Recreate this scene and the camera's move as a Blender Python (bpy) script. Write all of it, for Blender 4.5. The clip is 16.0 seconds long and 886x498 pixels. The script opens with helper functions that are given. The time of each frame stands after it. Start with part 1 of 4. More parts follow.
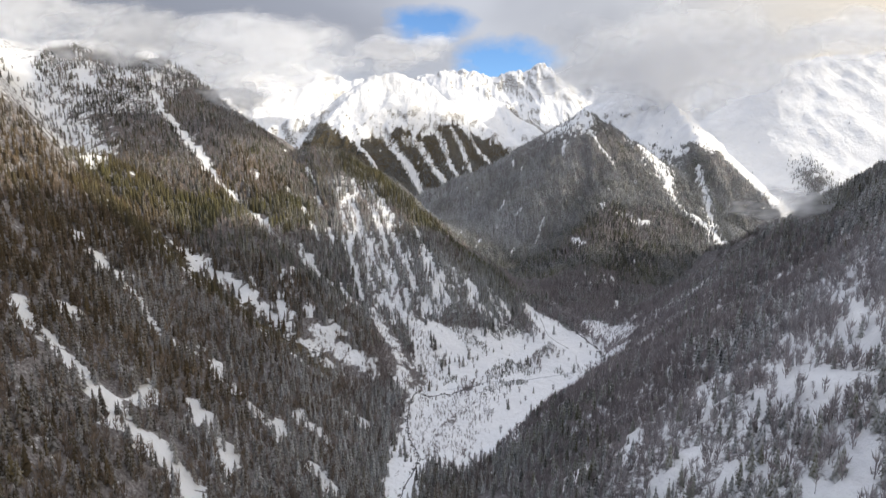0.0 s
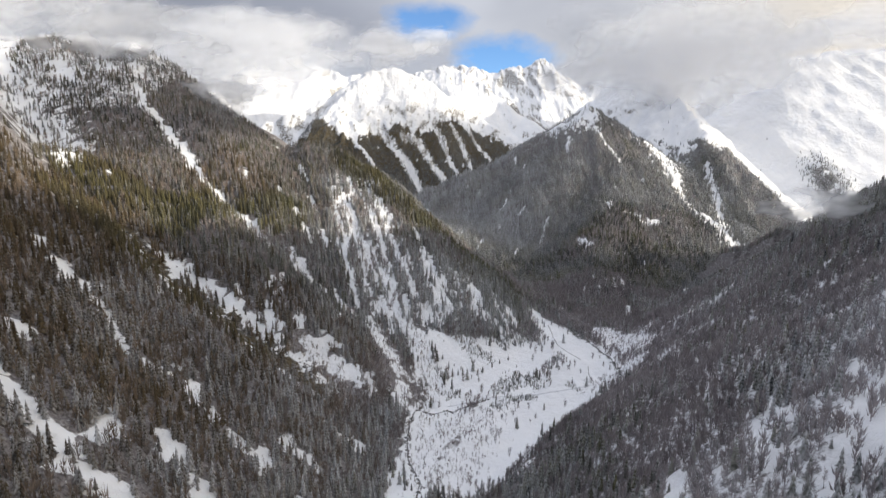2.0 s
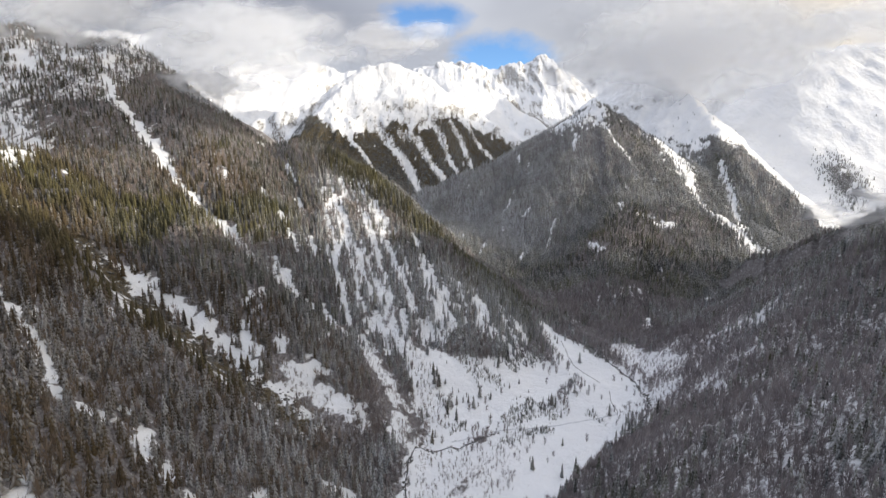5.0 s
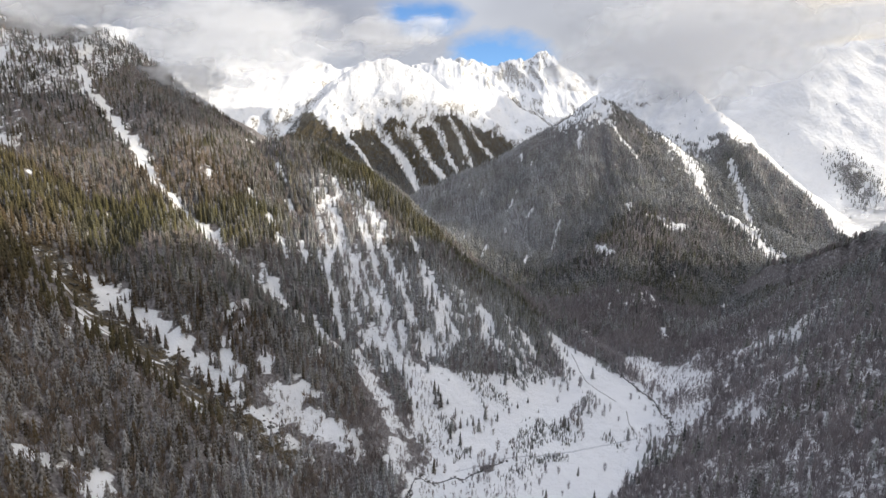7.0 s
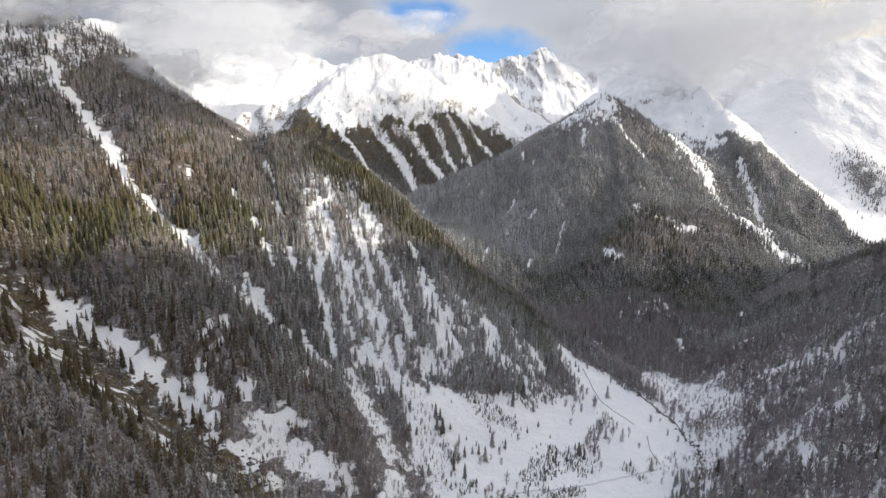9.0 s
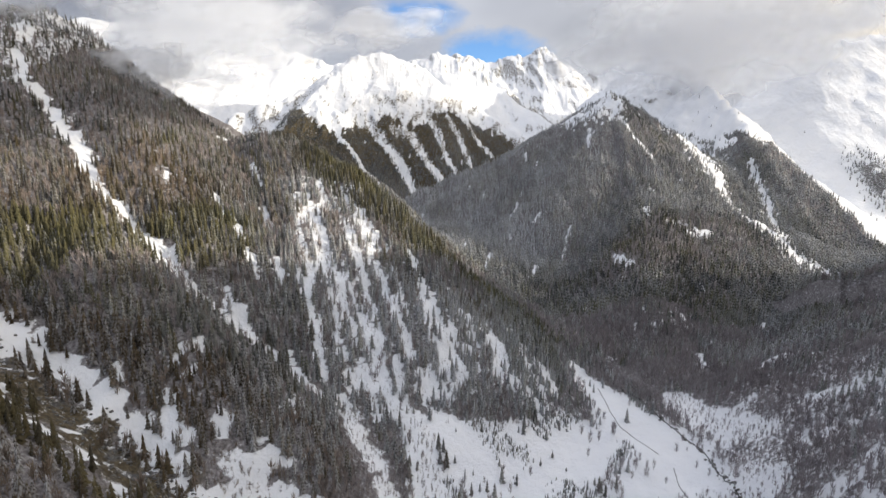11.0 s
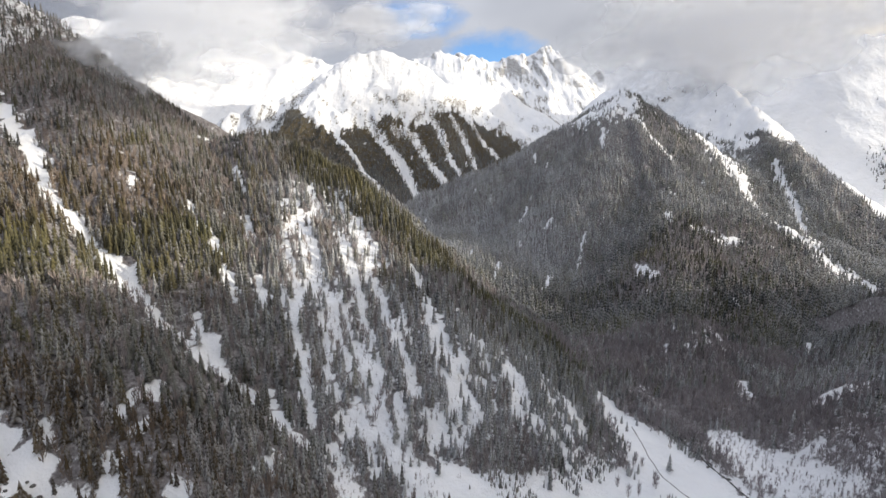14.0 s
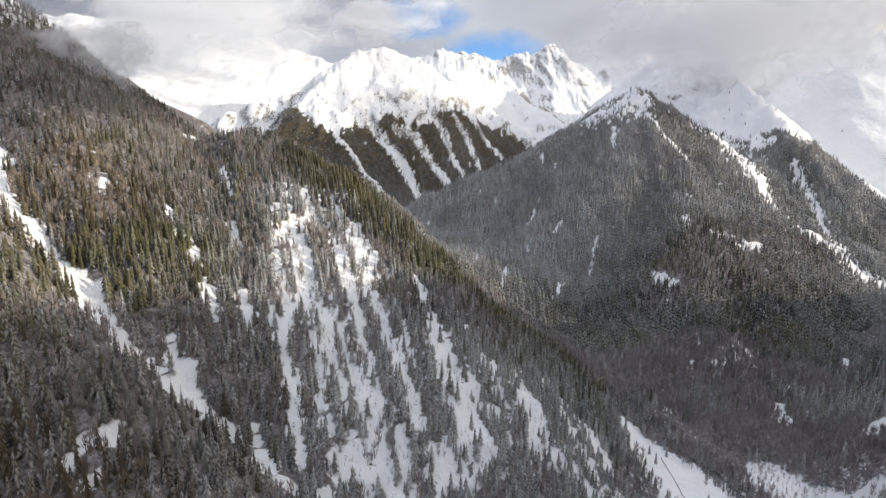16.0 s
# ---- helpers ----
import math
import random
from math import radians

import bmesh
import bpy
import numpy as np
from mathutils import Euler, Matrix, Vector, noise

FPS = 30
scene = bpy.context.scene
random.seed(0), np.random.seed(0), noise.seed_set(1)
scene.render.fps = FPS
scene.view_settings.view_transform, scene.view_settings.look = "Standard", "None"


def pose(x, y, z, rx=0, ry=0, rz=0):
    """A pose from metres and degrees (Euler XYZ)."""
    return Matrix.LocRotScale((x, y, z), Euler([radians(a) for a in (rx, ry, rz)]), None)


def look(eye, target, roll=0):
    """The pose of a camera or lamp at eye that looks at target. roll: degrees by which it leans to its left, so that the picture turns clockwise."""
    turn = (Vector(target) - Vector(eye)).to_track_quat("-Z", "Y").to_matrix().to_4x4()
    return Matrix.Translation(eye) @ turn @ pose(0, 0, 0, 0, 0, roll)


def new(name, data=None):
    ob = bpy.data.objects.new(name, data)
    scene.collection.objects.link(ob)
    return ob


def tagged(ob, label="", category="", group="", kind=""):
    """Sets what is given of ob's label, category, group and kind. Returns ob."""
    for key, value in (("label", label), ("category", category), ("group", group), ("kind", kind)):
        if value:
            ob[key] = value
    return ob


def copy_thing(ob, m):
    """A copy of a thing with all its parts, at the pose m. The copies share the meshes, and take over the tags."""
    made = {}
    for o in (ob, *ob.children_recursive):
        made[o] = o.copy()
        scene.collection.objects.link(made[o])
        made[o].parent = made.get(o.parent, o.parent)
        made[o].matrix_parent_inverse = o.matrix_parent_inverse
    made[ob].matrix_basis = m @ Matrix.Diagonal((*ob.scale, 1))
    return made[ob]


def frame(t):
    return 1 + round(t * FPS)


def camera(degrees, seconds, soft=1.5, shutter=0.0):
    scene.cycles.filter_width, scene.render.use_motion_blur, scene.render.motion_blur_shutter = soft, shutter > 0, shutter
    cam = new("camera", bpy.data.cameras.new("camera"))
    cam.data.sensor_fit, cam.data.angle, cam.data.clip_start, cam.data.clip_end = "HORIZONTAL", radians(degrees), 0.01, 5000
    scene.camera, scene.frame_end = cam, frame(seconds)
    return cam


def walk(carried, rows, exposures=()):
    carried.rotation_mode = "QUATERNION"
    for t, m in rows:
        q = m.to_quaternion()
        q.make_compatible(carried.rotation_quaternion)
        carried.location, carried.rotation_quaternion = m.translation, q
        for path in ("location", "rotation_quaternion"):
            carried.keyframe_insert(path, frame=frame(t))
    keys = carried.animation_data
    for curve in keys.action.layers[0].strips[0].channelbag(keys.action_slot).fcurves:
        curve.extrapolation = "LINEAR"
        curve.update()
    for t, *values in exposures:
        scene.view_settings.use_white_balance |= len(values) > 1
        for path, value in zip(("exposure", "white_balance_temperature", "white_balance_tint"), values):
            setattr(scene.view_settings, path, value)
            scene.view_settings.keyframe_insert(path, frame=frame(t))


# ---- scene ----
cam = camera(84.1, 16.0, soft=1.5)
METRES, EYE, TILT, LEAN, TURN = 500.0, 340.0, -10.0, 0.0, 0.0
ROWS = [
    (0.0, 0.0, 0.0, 0.0, 0.0, 0.0, 0.0),
    (0.5, -0.0024, 0.0307, 0.0051, -0.02, -0.09, 0.02),
    (1.0, -0.0051, 0.0615, 0.01, -0.06, -0.16, 0.04),
    (1.5, -0.0079, 0.0927, 0.0144, -0.1, -0.21, 0.08),
    (2.0, -0.0111, 0.124, 0.0195, -0.17, -0.27, 0.09),
    (2.5, -0.0138, 0.1552, 0.0264, -0.23, -0.37, 0.09),
    (3.0, -0.0156, 0.1867, 0.0318, -0.26, -0.39, 0.13),
    (3.5, -0.0176, 0.218, 0.0361, -0.3, -0.38, 0.15),
    (4.0, -0.0191, 0.2489, 0.0414, -0.32, -0.4, 0.18),
    (6.5, -0.0303, 0.4019, 0.0694, -0.54, -0.58, 0.17),
    (7.0, -0.0329, 0.4327, 0.0754, -0.61, -0.66, 0.16),
    (7.5, -0.036, 0.4643, 0.0809, -0.71, -0.72, 0.15),
    (8.0, -0.0388, 0.4949, 0.0862, -0.8, -0.76, 0.15),
    (8.5, -0.0416, 0.5267, 0.092, -0.9, -0.81, 0.16),
    (9.0, -0.0443, 0.558, 0.0986, -1.0, -0.86, 0.16),
    (11.5, -0.0547, 0.7118, 0.1244, -1.22, -0.69, 0.33),
    (12.0, -0.0574, 0.7425, 0.1305, -1.22, -0.68, 0.35),
    (12.5, -0.0595, 0.7728, 0.1355, -1.18, -0.63, 0.38),
    (13.0, -0.0614, 0.8026, 0.1402, -1.14, -0.57, 0.38),
    (13.5, -0.0629, 0.8321, 0.1459, -1.07, -0.56, 0.41),
    (14.0, -0.0651, 0.8617, 0.1512, -1.01, -0.54, 0.41),
    (14.5, -0.0676, 0.8917, 0.1562, -0.97, -0.51, 0.41),
    (15.0, -0.07, 0.9216, 0.1617, -0.92, -0.52, 0.39),
    (15.5, -0.0729, 0.9519, 0.167, -0.89, -0.52, 0.4),
    (16.0, -0.0754, 0.982, 0.1721, -0.86, -0.52, 0.38),
]
walk(cam, [(t, pose(0, 0, EYE, TILT, LEAN, TURN) @ pose(METRES * x, METRES * y, METRES * z, 90 + pitch, roll, yaw)) for t, x, y, z, yaw, pitch, roll in ROWS])

# ---- world and sun ----
SUN_AZ, SUN_EL = 101.0, 16.5  # compass degrees from +y towards +x, and height
SKY, CLOUD, SUN = 0.19, 0.72, 3.7
view = scene.view_settings
view.exposure = 0.26

world = bpy.data.worlds.new("sky")
scene.world = world
world.use_nodes = True
wn, wl = world.node_tree.nodes, world.node_tree.links
wn.clear()


def wnode(kind, **values):
    node = wn.new(kind)
    for key, value in values.items():
        node.inputs[key].default_value = value
    return node


def wmath(op, a, b=0.0, clamp=False):
    node = wn.new("ShaderNodeMath")
    node.operation, node.use_clamp = op, clamp
    for i, v in enumerate((a, b)):
        if isinstance(v, (int, float)):
            node.inputs[i].default_value = v
        else:
            wl.new(v, node.inputs[i])
    return node.outputs[0]


sky = wn.new("ShaderNodeTexSky")
sky.sky_type, sky.sun_disc = "NISHITA", False
sky.sun_elevation, sky.sun_rotation = radians(SUN_EL), radians(SUN_AZ)
sky.altitude, sky.air_density, sky.dust_density, sky.ozone_density = 2200.0, 1.0, 0.0, 4.0
coord = wn.new("ShaderNodeTexCoord")
split = wn.new("ShaderNodeSeparateXYZ")
wl.new(coord.outputs["Generated"], split.inputs[0])
stretch = wn.new("ShaderNodeMapping")
stretch.inputs["Scale"].default_value = (3.0, 3.0, 5.0)
wl.new(coord.outputs["Generated"], stretch.inputs["Vector"])
puffs = wnode("ShaderNodeTexNoise", Scale=2.6, Detail=8.0, Roughness=0.58)
wl.new(stretch.outputs[0], puffs.inputs["Vector"])
shade = wnode("ShaderNodeTexNoise", Scale=1.1, Detail=3.0, Roughness=0.45)
wl.new(stretch.outputs[0], shade.inputs["Vector"])
fray = wmath("MULTIPLY", wmath("SUBTRACT", puffs.outputs[0], 0.5), 5.0)


def gap_at(x, z, per_x, per_z):
    """How far from the middle of a ragged gap in the cloud."""
    gx = wmath("MULTIPLY", wmath("SUBTRACT", split.outputs[0], x), per_x)
    gz = wmath("MULTIPLY", wmath("SUBTRACT", split.outputs[2], z), per_z)
    return wmath("ADD", wmath("ADD", wmath("MULTIPLY", gx, gx), wmath("MULTIPLY", gz, gz)), fray)


# gaps of blue low over the far peaks
gap = wmath("MINIMUM", gap_at(0.115, 0.194, 12.0, 32.0), wmath("ADD", gap_at(-0.03, 0.247, 13.0, 36.0), 0.45))
cover_mask = wmath("MULTIPLY", wmath("SUBTRACT", gap, 0.45), 0.6, True)
# low over the peaks the cloud is thin and bright, higher up it is a grey sheet, lighter towards the sun
low = wmath("MULTIPLY", wmath("SUBTRACT", 0.235, split.outputs[2]), 7.0, True)
west = wmath("MULTIPLY", wmath("SUBTRACT", 0.05, split.outputs[0]), 3.0, True)
thin = wmath("MULTIPLY", low, wmath("ADD", wmath("MULTIPLY", west, 0.68), 0.22))
tint = wmath("ADD", wmath("MULTIPLY", wmath("SUBTRACT", shade.outputs[0], 0.5), 0.9), wmath("ADD", wmath("ADD", 0.08, wmath("MULTIPLY", split.outputs[0], 0.22)), thin), True)
grey = wn.new("ShaderNodeValToRGB")
grey.color_ramp.elements[0].position, grey.color_ramp.elements[0].color = 0.0, (0.455, 0.47, 0.515, 1)
grey.color_ramp.elements[1].position, grey.color_ramp.elements[1].color = 1.0, (1.08, 1.10, 1.12, 1)
wl.new(tint, grey.inputs[0])
blue = wn.new("ShaderNodeBackground")
blue.inputs["Strength"].default_value = SKY
wl.new(sky.outputs[0], blue.inputs["Color"])
white = wn.new("ShaderNodeBackground")
zenith = wmath("MULTIPLY", wmath("MULTIPLY", split.outputs[2], split.outputs[2]), 1.75 * CLOUD)  # an overcast sky brightens overhead
sunward = wmath("MULTIPLY", split.outputs[0], 0.66 * CLOUD)  # and is brighter on the sun's side
wl.new(wmath("ADD", wmath("ADD", zenith, sunward), CLOUD), white.inputs["Strength"])
# the cloud is warmer towards the sun and cooler away from it
warmth = wn.new("ShaderNodeValToRGB")
while len(warmth.color_ramp.elements) < 4:
    warmth.color_ramp.elements.new(0.5)
for stop, (at, colour) in zip(warmth.color_ramp.elements, ((0.0, (0.92, 1.0, 1.16, 1)), (0.5, (0.975, 1.0, 1.065, 1)), (0.68, (1.0, 1.0, 1.0, 1)), (0.95, (1.26, 1.0, 0.62, 1)))):
    stop.position, stop.color = at, colour
wl.new(wmath("ADD", wmath("MULTIPLY", split.outputs[0], 0.5), 0.5, True), warmth.inputs[0])
tinted = wn.new("ShaderNodeMix")
tinted.data_type, tinted.blend_type = "RGBA", "MULTIPLY"
tinted.inputs[0].default_value = 1.0
wl.new(grey.outputs[0], tinted.inputs[6])
wl.new(warmth.outputs[0], tinted.inputs[7])
wl.new(tinted.outputs[2], white.inputs["Color"])
both = wn.new("ShaderNodeMixShader")
wl.new(cover_mask, both.inputs[0])
wl.new(blue.outputs[0], both.inputs[1])
wl.new(white.outputs[0], both.inputs[2])
wl.new(both.outputs[0], wn.new("ShaderNodeOutputWorld").inputs[0])

sun = new("sun", bpy.data.lights.new("sun", "SUN"))
sun.data.energy, sun.data.angle, sun.data.color = SUN, radians(0.9), (1.0, 0.92, 0.78)
az, el = radians(SUN_AZ), radians(SUN_EL)
sun.matrix_world = look((math.sin(az) * math.cos(el) * 3000, math.cos(az) * math.cos(el) * 3000, math.sin(el) * 3000), (0, 0, 0))


# ---- materials ----
def material(name):
    """A node material, its nodes, a linker and its Principled shader."""
    m = bpy.data.materials.new(name)
    m.use_nodes = True
    tree = m.node_tree
    return m, tree.nodes, tree.links.new, tree.nodes["Principled BSDF"]


def noise_node(nodes, link, scale, detail=5.0, rough=0.6, stretch=None):
    tex = nodes.new("ShaderNodeTexNoise")
    tex.inputs["Scale"].default_value, tex.inputs["Detail"].default_value, tex.inputs["Roughness"].default_value = scale, detail, rough
    geo = nodes.new("ShaderNodeNewGeometry")
    if stretch:
        mp = nodes.new("ShaderNodeMapping")
        mp.inputs["Scale"].default_value = stretch
        link(geo.outputs["Position"], mp.inputs["Vector"])
        link(mp.outputs[0], tex.inputs["Vector"])
    else:
        link(geo.outputs["Position"], tex.inputs["Vector"])
    return tex.outputs[0]


def ramp_node(nodes, link, source, stops):
    r = nodes.new("ShaderNodeValToRGB")
    els = r.color_ramp.elements
    while len(els) < len(stops):
        els.new(0.5)
    for e, (p, c) in zip(els, stops):
        e.position, e.color = p, (*c, 1) if len(c) == 3 else c
    link(source, r.inputs[0])
    return r.outputs[0]


def mix_node(nodes, link, factor, a, b):
    m = nodes.new("ShaderNodeMix")
    m.data_type = "RGBA"
    for socket, v in ((m.inputs[0], factor), (m.inputs[6], a), (m.inputs[7], b)):
        if isinstance(v, (int, float)):
            socket.default_value = v
        elif isinstance(v, tuple):
            socket.default_value = (*v, 1)
        else:
            link(v, socket)
    return m.outputs[2]


def math_node(nodes, link, op, a, b=0.0, clamp=False):
    n = nodes.new("ShaderNodeMath")
    n.operation, n.use_clamp = op, clamp
    for i, v in enumerate((a, b)):
        if isinstance(v, (int, float)):
            n.inputs[i].default_value = v
        else:
            link(v, n.inputs[i])
    return n.outputs[0]


def snow_ground():
    """Snow on the slopes, with brushwood, grass and bare rock where the 'bare' attribute says so."""
    m, nodes, link, bsdf = material("snowy_ground")
    fine = noise_node(nodes, link, 0.35, 6.0, 0.65)
    broad = noise_node(nodes, link, 0.012, 4.0)
    snow = ramp_node(nodes, link, broad, [(0.3, (0.79, 0.80, 0.82)), (0.7, (0.87, 0.872, 0.88))])
    stone = ramp_node(nodes, link, fine, [(0.35, (0.040, 0.040, 0.042)), (0.6, (0.13, 0.128, 0.128))])
    earth = ramp_node(nodes, link, fine, [(0.35, (0.034, 0.026, 0.014)), (0.65, (0.13, 0.098, 0.046))])
    rock = mix_node(nodes, link, ramp_node(nodes, link, noise_node(nodes, link, 0.05, 3.0), [(0.34, (0, 0, 0)), (0.46, (1, 1, 1))]), stone, earth)
    brush = ramp_node(nodes, link, fine, [(0.35, (0.085, 0.074, 0.072)), (0.65, (0.31, 0.29, 0.29))])  # frosted undergrowth
    open_ground = nodes.new("ShaderNodeAttribute")
    open_ground.attribute_name = "earth"
    rock = mix_node(nodes, link, open_ground.outputs["Fac"], brush, rock)
    bare = nodes.new("ShaderNodeAttribute")
    bare.attribute_name = "bare"
    speck = noise_node(nodes, link, 0.16, 7.0, 0.75)
    mask = math_node(nodes, link, "ADD", bare.outputs["Fac"], speck)
    mask = math_node(nodes, link, "MULTIPLY", math_node(nodes, link, "SUBTRACT", mask, 1.0), 9.0, True)
    link(mix_node(nodes, link, mask, snow, rock), bsdf.inputs["Base Color"])
    bsdf.inputs["Roughness"].default_value = 0.75
    bsdf.inputs["Specular IOR Level"].default_value = 0.25
    swell = noise_node(nodes, link, 0.045, 6.0, 0.62)
    drift = nodes.new("ShaderNodeBump")
    drift.inputs["Strength"].default_value, drift.inputs["Distance"].default_value = 0.55, 8.0
    link(swell, drift.inputs["Height"])
    bump = nodes.new("ShaderNodeBump")
    bump.inputs["Strength"].default_value, bump.inputs["Distance"].default_value = 0.5, 1.0
    link(fine, bump.inputs["Height"])
    crags = nodes.new("ShaderNodeBump")
    crags.inputs["Distance"].default_value = 26.0
    link(math_node(nodes, link, "MULTIPLY", open_ground.outputs["Fac"], 0.5), crags.inputs["Strength"])
    link(noise_node(nodes, link, 0.016, 7.0, 0.6, (1.0, 0.55, 0.55)), crags.inputs["Height"])
    link(drift.outputs[0], crags.inputs["Normal"])
    link(crags.outputs[0], bump.inputs["Normal"])
    link(bump.outputs[0], bsdf.inputs["Normal"])
    return m


def foliage(name, dark, light, frost_gain, brown):
    """Needles or twigs: a tone for each tree, and snow caught on what faces up."""
    m, nodes, link, bsdf = material(name)
    tone = nodes.new("ShaderNodeAttribute")
    tone.attribute_name = "tone"
    frost = nodes.new("ShaderNodeAttribute")
    frost.attribute_name = "frost"
    colour = ramp_node(nodes, link, tone.outputs["Fac"], [(0.0, dark), (1.0, light)])
    warm = nodes.new("ShaderNodeAttribute")
    warm.attribute_name = "warm"
    rust = ramp_node(nodes, link, tone.outputs["Fac"], [(0.0, brown[0]), (1.0, brown[1])])
    colour = mix_node(nodes, link, warm.outputs["Fac"], colour, rust)
    clump = math_node(nodes, link, "ADD", math_node(nodes, link, "MULTIPLY", noise_node(nodes, link, 0.8, 3.0, 0.7), 0.6), 0.2)
    geo = nodes.new("ShaderNodeNewGeometry")
    up = nodes.new("ShaderNodeSeparateXYZ")
    link(geo.outputs["Normal"], up.inputs[0])
    lift = math_node(nodes, link, "MULTIPLY", up.outputs[2], 0.5)
    mask = math_node(nodes, link, "ADD", math_node(nodes, link, "ADD", clump, lift), frost.outputs["Fac"])
    mask = math_node(nodes, link, "MULTIPLY", math_node(nodes, link, "SUBTRACT", mask, 0.74), 1.15 * frost_gain, True)
    link(mix_node(nodes, link, mask, colour, (0.66, 0.665, 0.68)), bsdf.inputs["Base Color"])
    bsdf.inputs["Roughness"].default_value = 0.85
    bsdf.inputs["Specular IOR Level"].default_value = 0.15
    return m


SNOW = snow_ground()
NEEDLES = foliage("spruce_needles", (0.032, 0.036, 0.037), (0.138, 0.128, 0.056), 0.85, ((0.047, 0.035, 0.023), (0.125, 0.092, 0.050)))
TWIGS = foliage("bare_twigs", (0.25, 0.222, 0.228), (0.50, 0.452, 0.452), 0.95, ((0.15, 0.115, 0.088), (0.33, 0.262, 0.20)))


# ---- the lie of the land ----
def lattice(x, y, seed):
    """A fixed random unit gradient at each lattice point."""
    h = (x * 374761393 + y * 668265263 + seed * 1274126177) & 0x7FFFFFFF
    h = ((h ^ (h >> 13)) * 1103515245) & 0x7FFFFFFF
    a = ((h ^ (h >> 16)) & 0xFFFF) * (2 * math.pi / 65536)
    return np.cos(a), np.sin(a)


def perlin(x, y, seed=0):
    xi, yi = np.floor(x).astype(np.int64), np.floor(y).astype(np.int64)
    xf, yf = x - xi, y - yi
    u, v = xf * xf * xf * (xf * (xf * 6 - 15) + 10), yf * yf * yf * (yf * (yf * 6 - 15) + 10)
    out = []
    for j in (0, 1):
        row = []
        for i in (0, 1):
            gx, gy = lattice(xi + i, yi + j, seed)
            row.append(gx * (xf - i) + gy * (yf - j))
        out.append(row[0] + u * (row[1] - row[0]))
    return (out[0] + v * (out[1] - out[0])) * 1.5


def fbm(x, y, seed=0, octaves=4, gain=0.5):
    total, amp = 0.0, 1.0
    for o in range(octaves):
        total = total + amp * perlin(x * 2 ** o, y * 2 ** o, seed + 17 * o)
        amp *= gain
    return total


# crest nodes (x, y, z), fall to the left and to the right of the way along the crest, roundness
RIDGES = {
    "west_wall": ([(-960, -500, 690), (-960, 300, 673), (-1000, 550, 681), (-1150, 900, 730), (-1100, 1300, 640)], 0.60, 0.81, 15),
    "near_spur": ([(-900, 850, 620), (-700, 790, 456), (-530, 745, 310), (-400, 690, 218), (-300, 640, 120), (-180, 610, 30), (-90, 600, -60)], 0.87, 0.78, 20),
    "face_rib": ([(-672, 1244, 578), (-540, 1080, 395), (-383, 880, 262), (-250, 800, 122), (-140, 770, 50)], 0.76, 0.77, 30),
    "west_crest": ([(-1100, 1300, 640), (-872, 1280, 611), (-676, 1250, 567), (-540, 1270, 461), (-395, 1245, 358), (-283, 1230, 371), (-190, 1190, 318), (-60, 1120, 202), (60, 1095, 112), (160, 1088, 20), (230, 1085, -60)], 0.84, 0.73, 25),
    "east_wall": ([(850, -500, 760), (760, 150, 656), (750, 450, 505), (785, 650, 453), (860, 900, 343), (900, 1100, 255), (1000, 1350, 90)], 0.86, 0.55, 15),
    # extra ridge out of view, its crest set to cast the valley's shadow
    "unseen_east_ridge": ([(1500, -500, 980), (1450, 250, 905), (1450, 480, 780), (1450, 570, 740), (1460, 760, 665), (1500, 950, 475), (1560, 1200, 325), (1600, 1500, 215)], 0.89, 0.90, 20),
    "mid_peak": ([(-150, 2120, 120), (-60, 2100, 217), (269, 2050, 352), (430, 2020, 448), (555, 2005, 534), (713, 1950, 436), (785, 1750, 245), (795, 1500, 100), (800, 1350, 30)], 0.80, 0.83, 12),
    "mid_front": ([(555, 2005, 522), (570, 1700, 279), (540, 1400, 120), (480, 1150, 10)], 0.57, 0.62, 25),
    "mid_toe": ([(570, 1700, 279), (440, 1420, 150), (360, 1220, 85), (300, 1110, 25)], 0.45, 0.5, 25),
    "snow_peak": ([(-836, 2500, 517), (-640, 2600, 594), (-413, 2800, 801), (-263, 2850, 829), (-75, 2850, 756), (114, 2850, 625), (437, 2750, 414), (560, 2650, 300)], 0.80, 1.03, 15),
    "snow_spur": ([(-413, 2800, 784), (-520, 2600, 630), (-574, 2447, 533), (-400, 2380, 390), (-150, 2330, 190)], 0.80, 0.95, 8),
    "white_shoulder": ([(-100, 3500, 930), (60, 3500, 950), (250, 3450, 830), (679, 2980, 440)], 0.70, 0.85, 20),
    "far_peak": ([(-200, 4350, 1060), (175, 4300, 1100), (407, 4300, 1040), (689, 4300, 1100), (835, 4300, 1150), (1030, 4300, 930), (1500, 4200, 1050)], 0.80, 0.85, 8),
    "far_rib": ([(835, 4300, 1150), (770, 3950, 850), (700, 3600, 600)], 0.85, 0.85, 8),
    "west_snowfield": ([(-2600, 3500, 1150), (-1656, 3600, 1130), (-1035, 3700, 1030), (-822, 3800, 966), (-400, 3950, 930)], 0.60, 0.68, 30),
    "larch_spur": ([(1250, 3200, 960), (1010, 2600, 740), (1035, 2300, 600), (1023, 2000, 443), (1074, 1950, 370), (1143, 1800, 235), (1166, 1650, 125), (1160, 1550, 60)], 1.0, 0.84, 12),
    "east_snow_peak": ([(1750, 3300, 1000), (1810, 2800, 840), (1760, 2450, 500), (1680, 2150, 250)], 0.80, 0.95, 20),
    "east_snow_back": ([(1810, 2800, 872), (2400, 2800, 931), (3200, 2700, 1000)], 0.60, 0.85, 20),
    "east_snow_rib": ([(2400, 2800, 920), (2250, 2400, 580), (2100, 2000, 270)], 0.70, 0.70, 20),
}


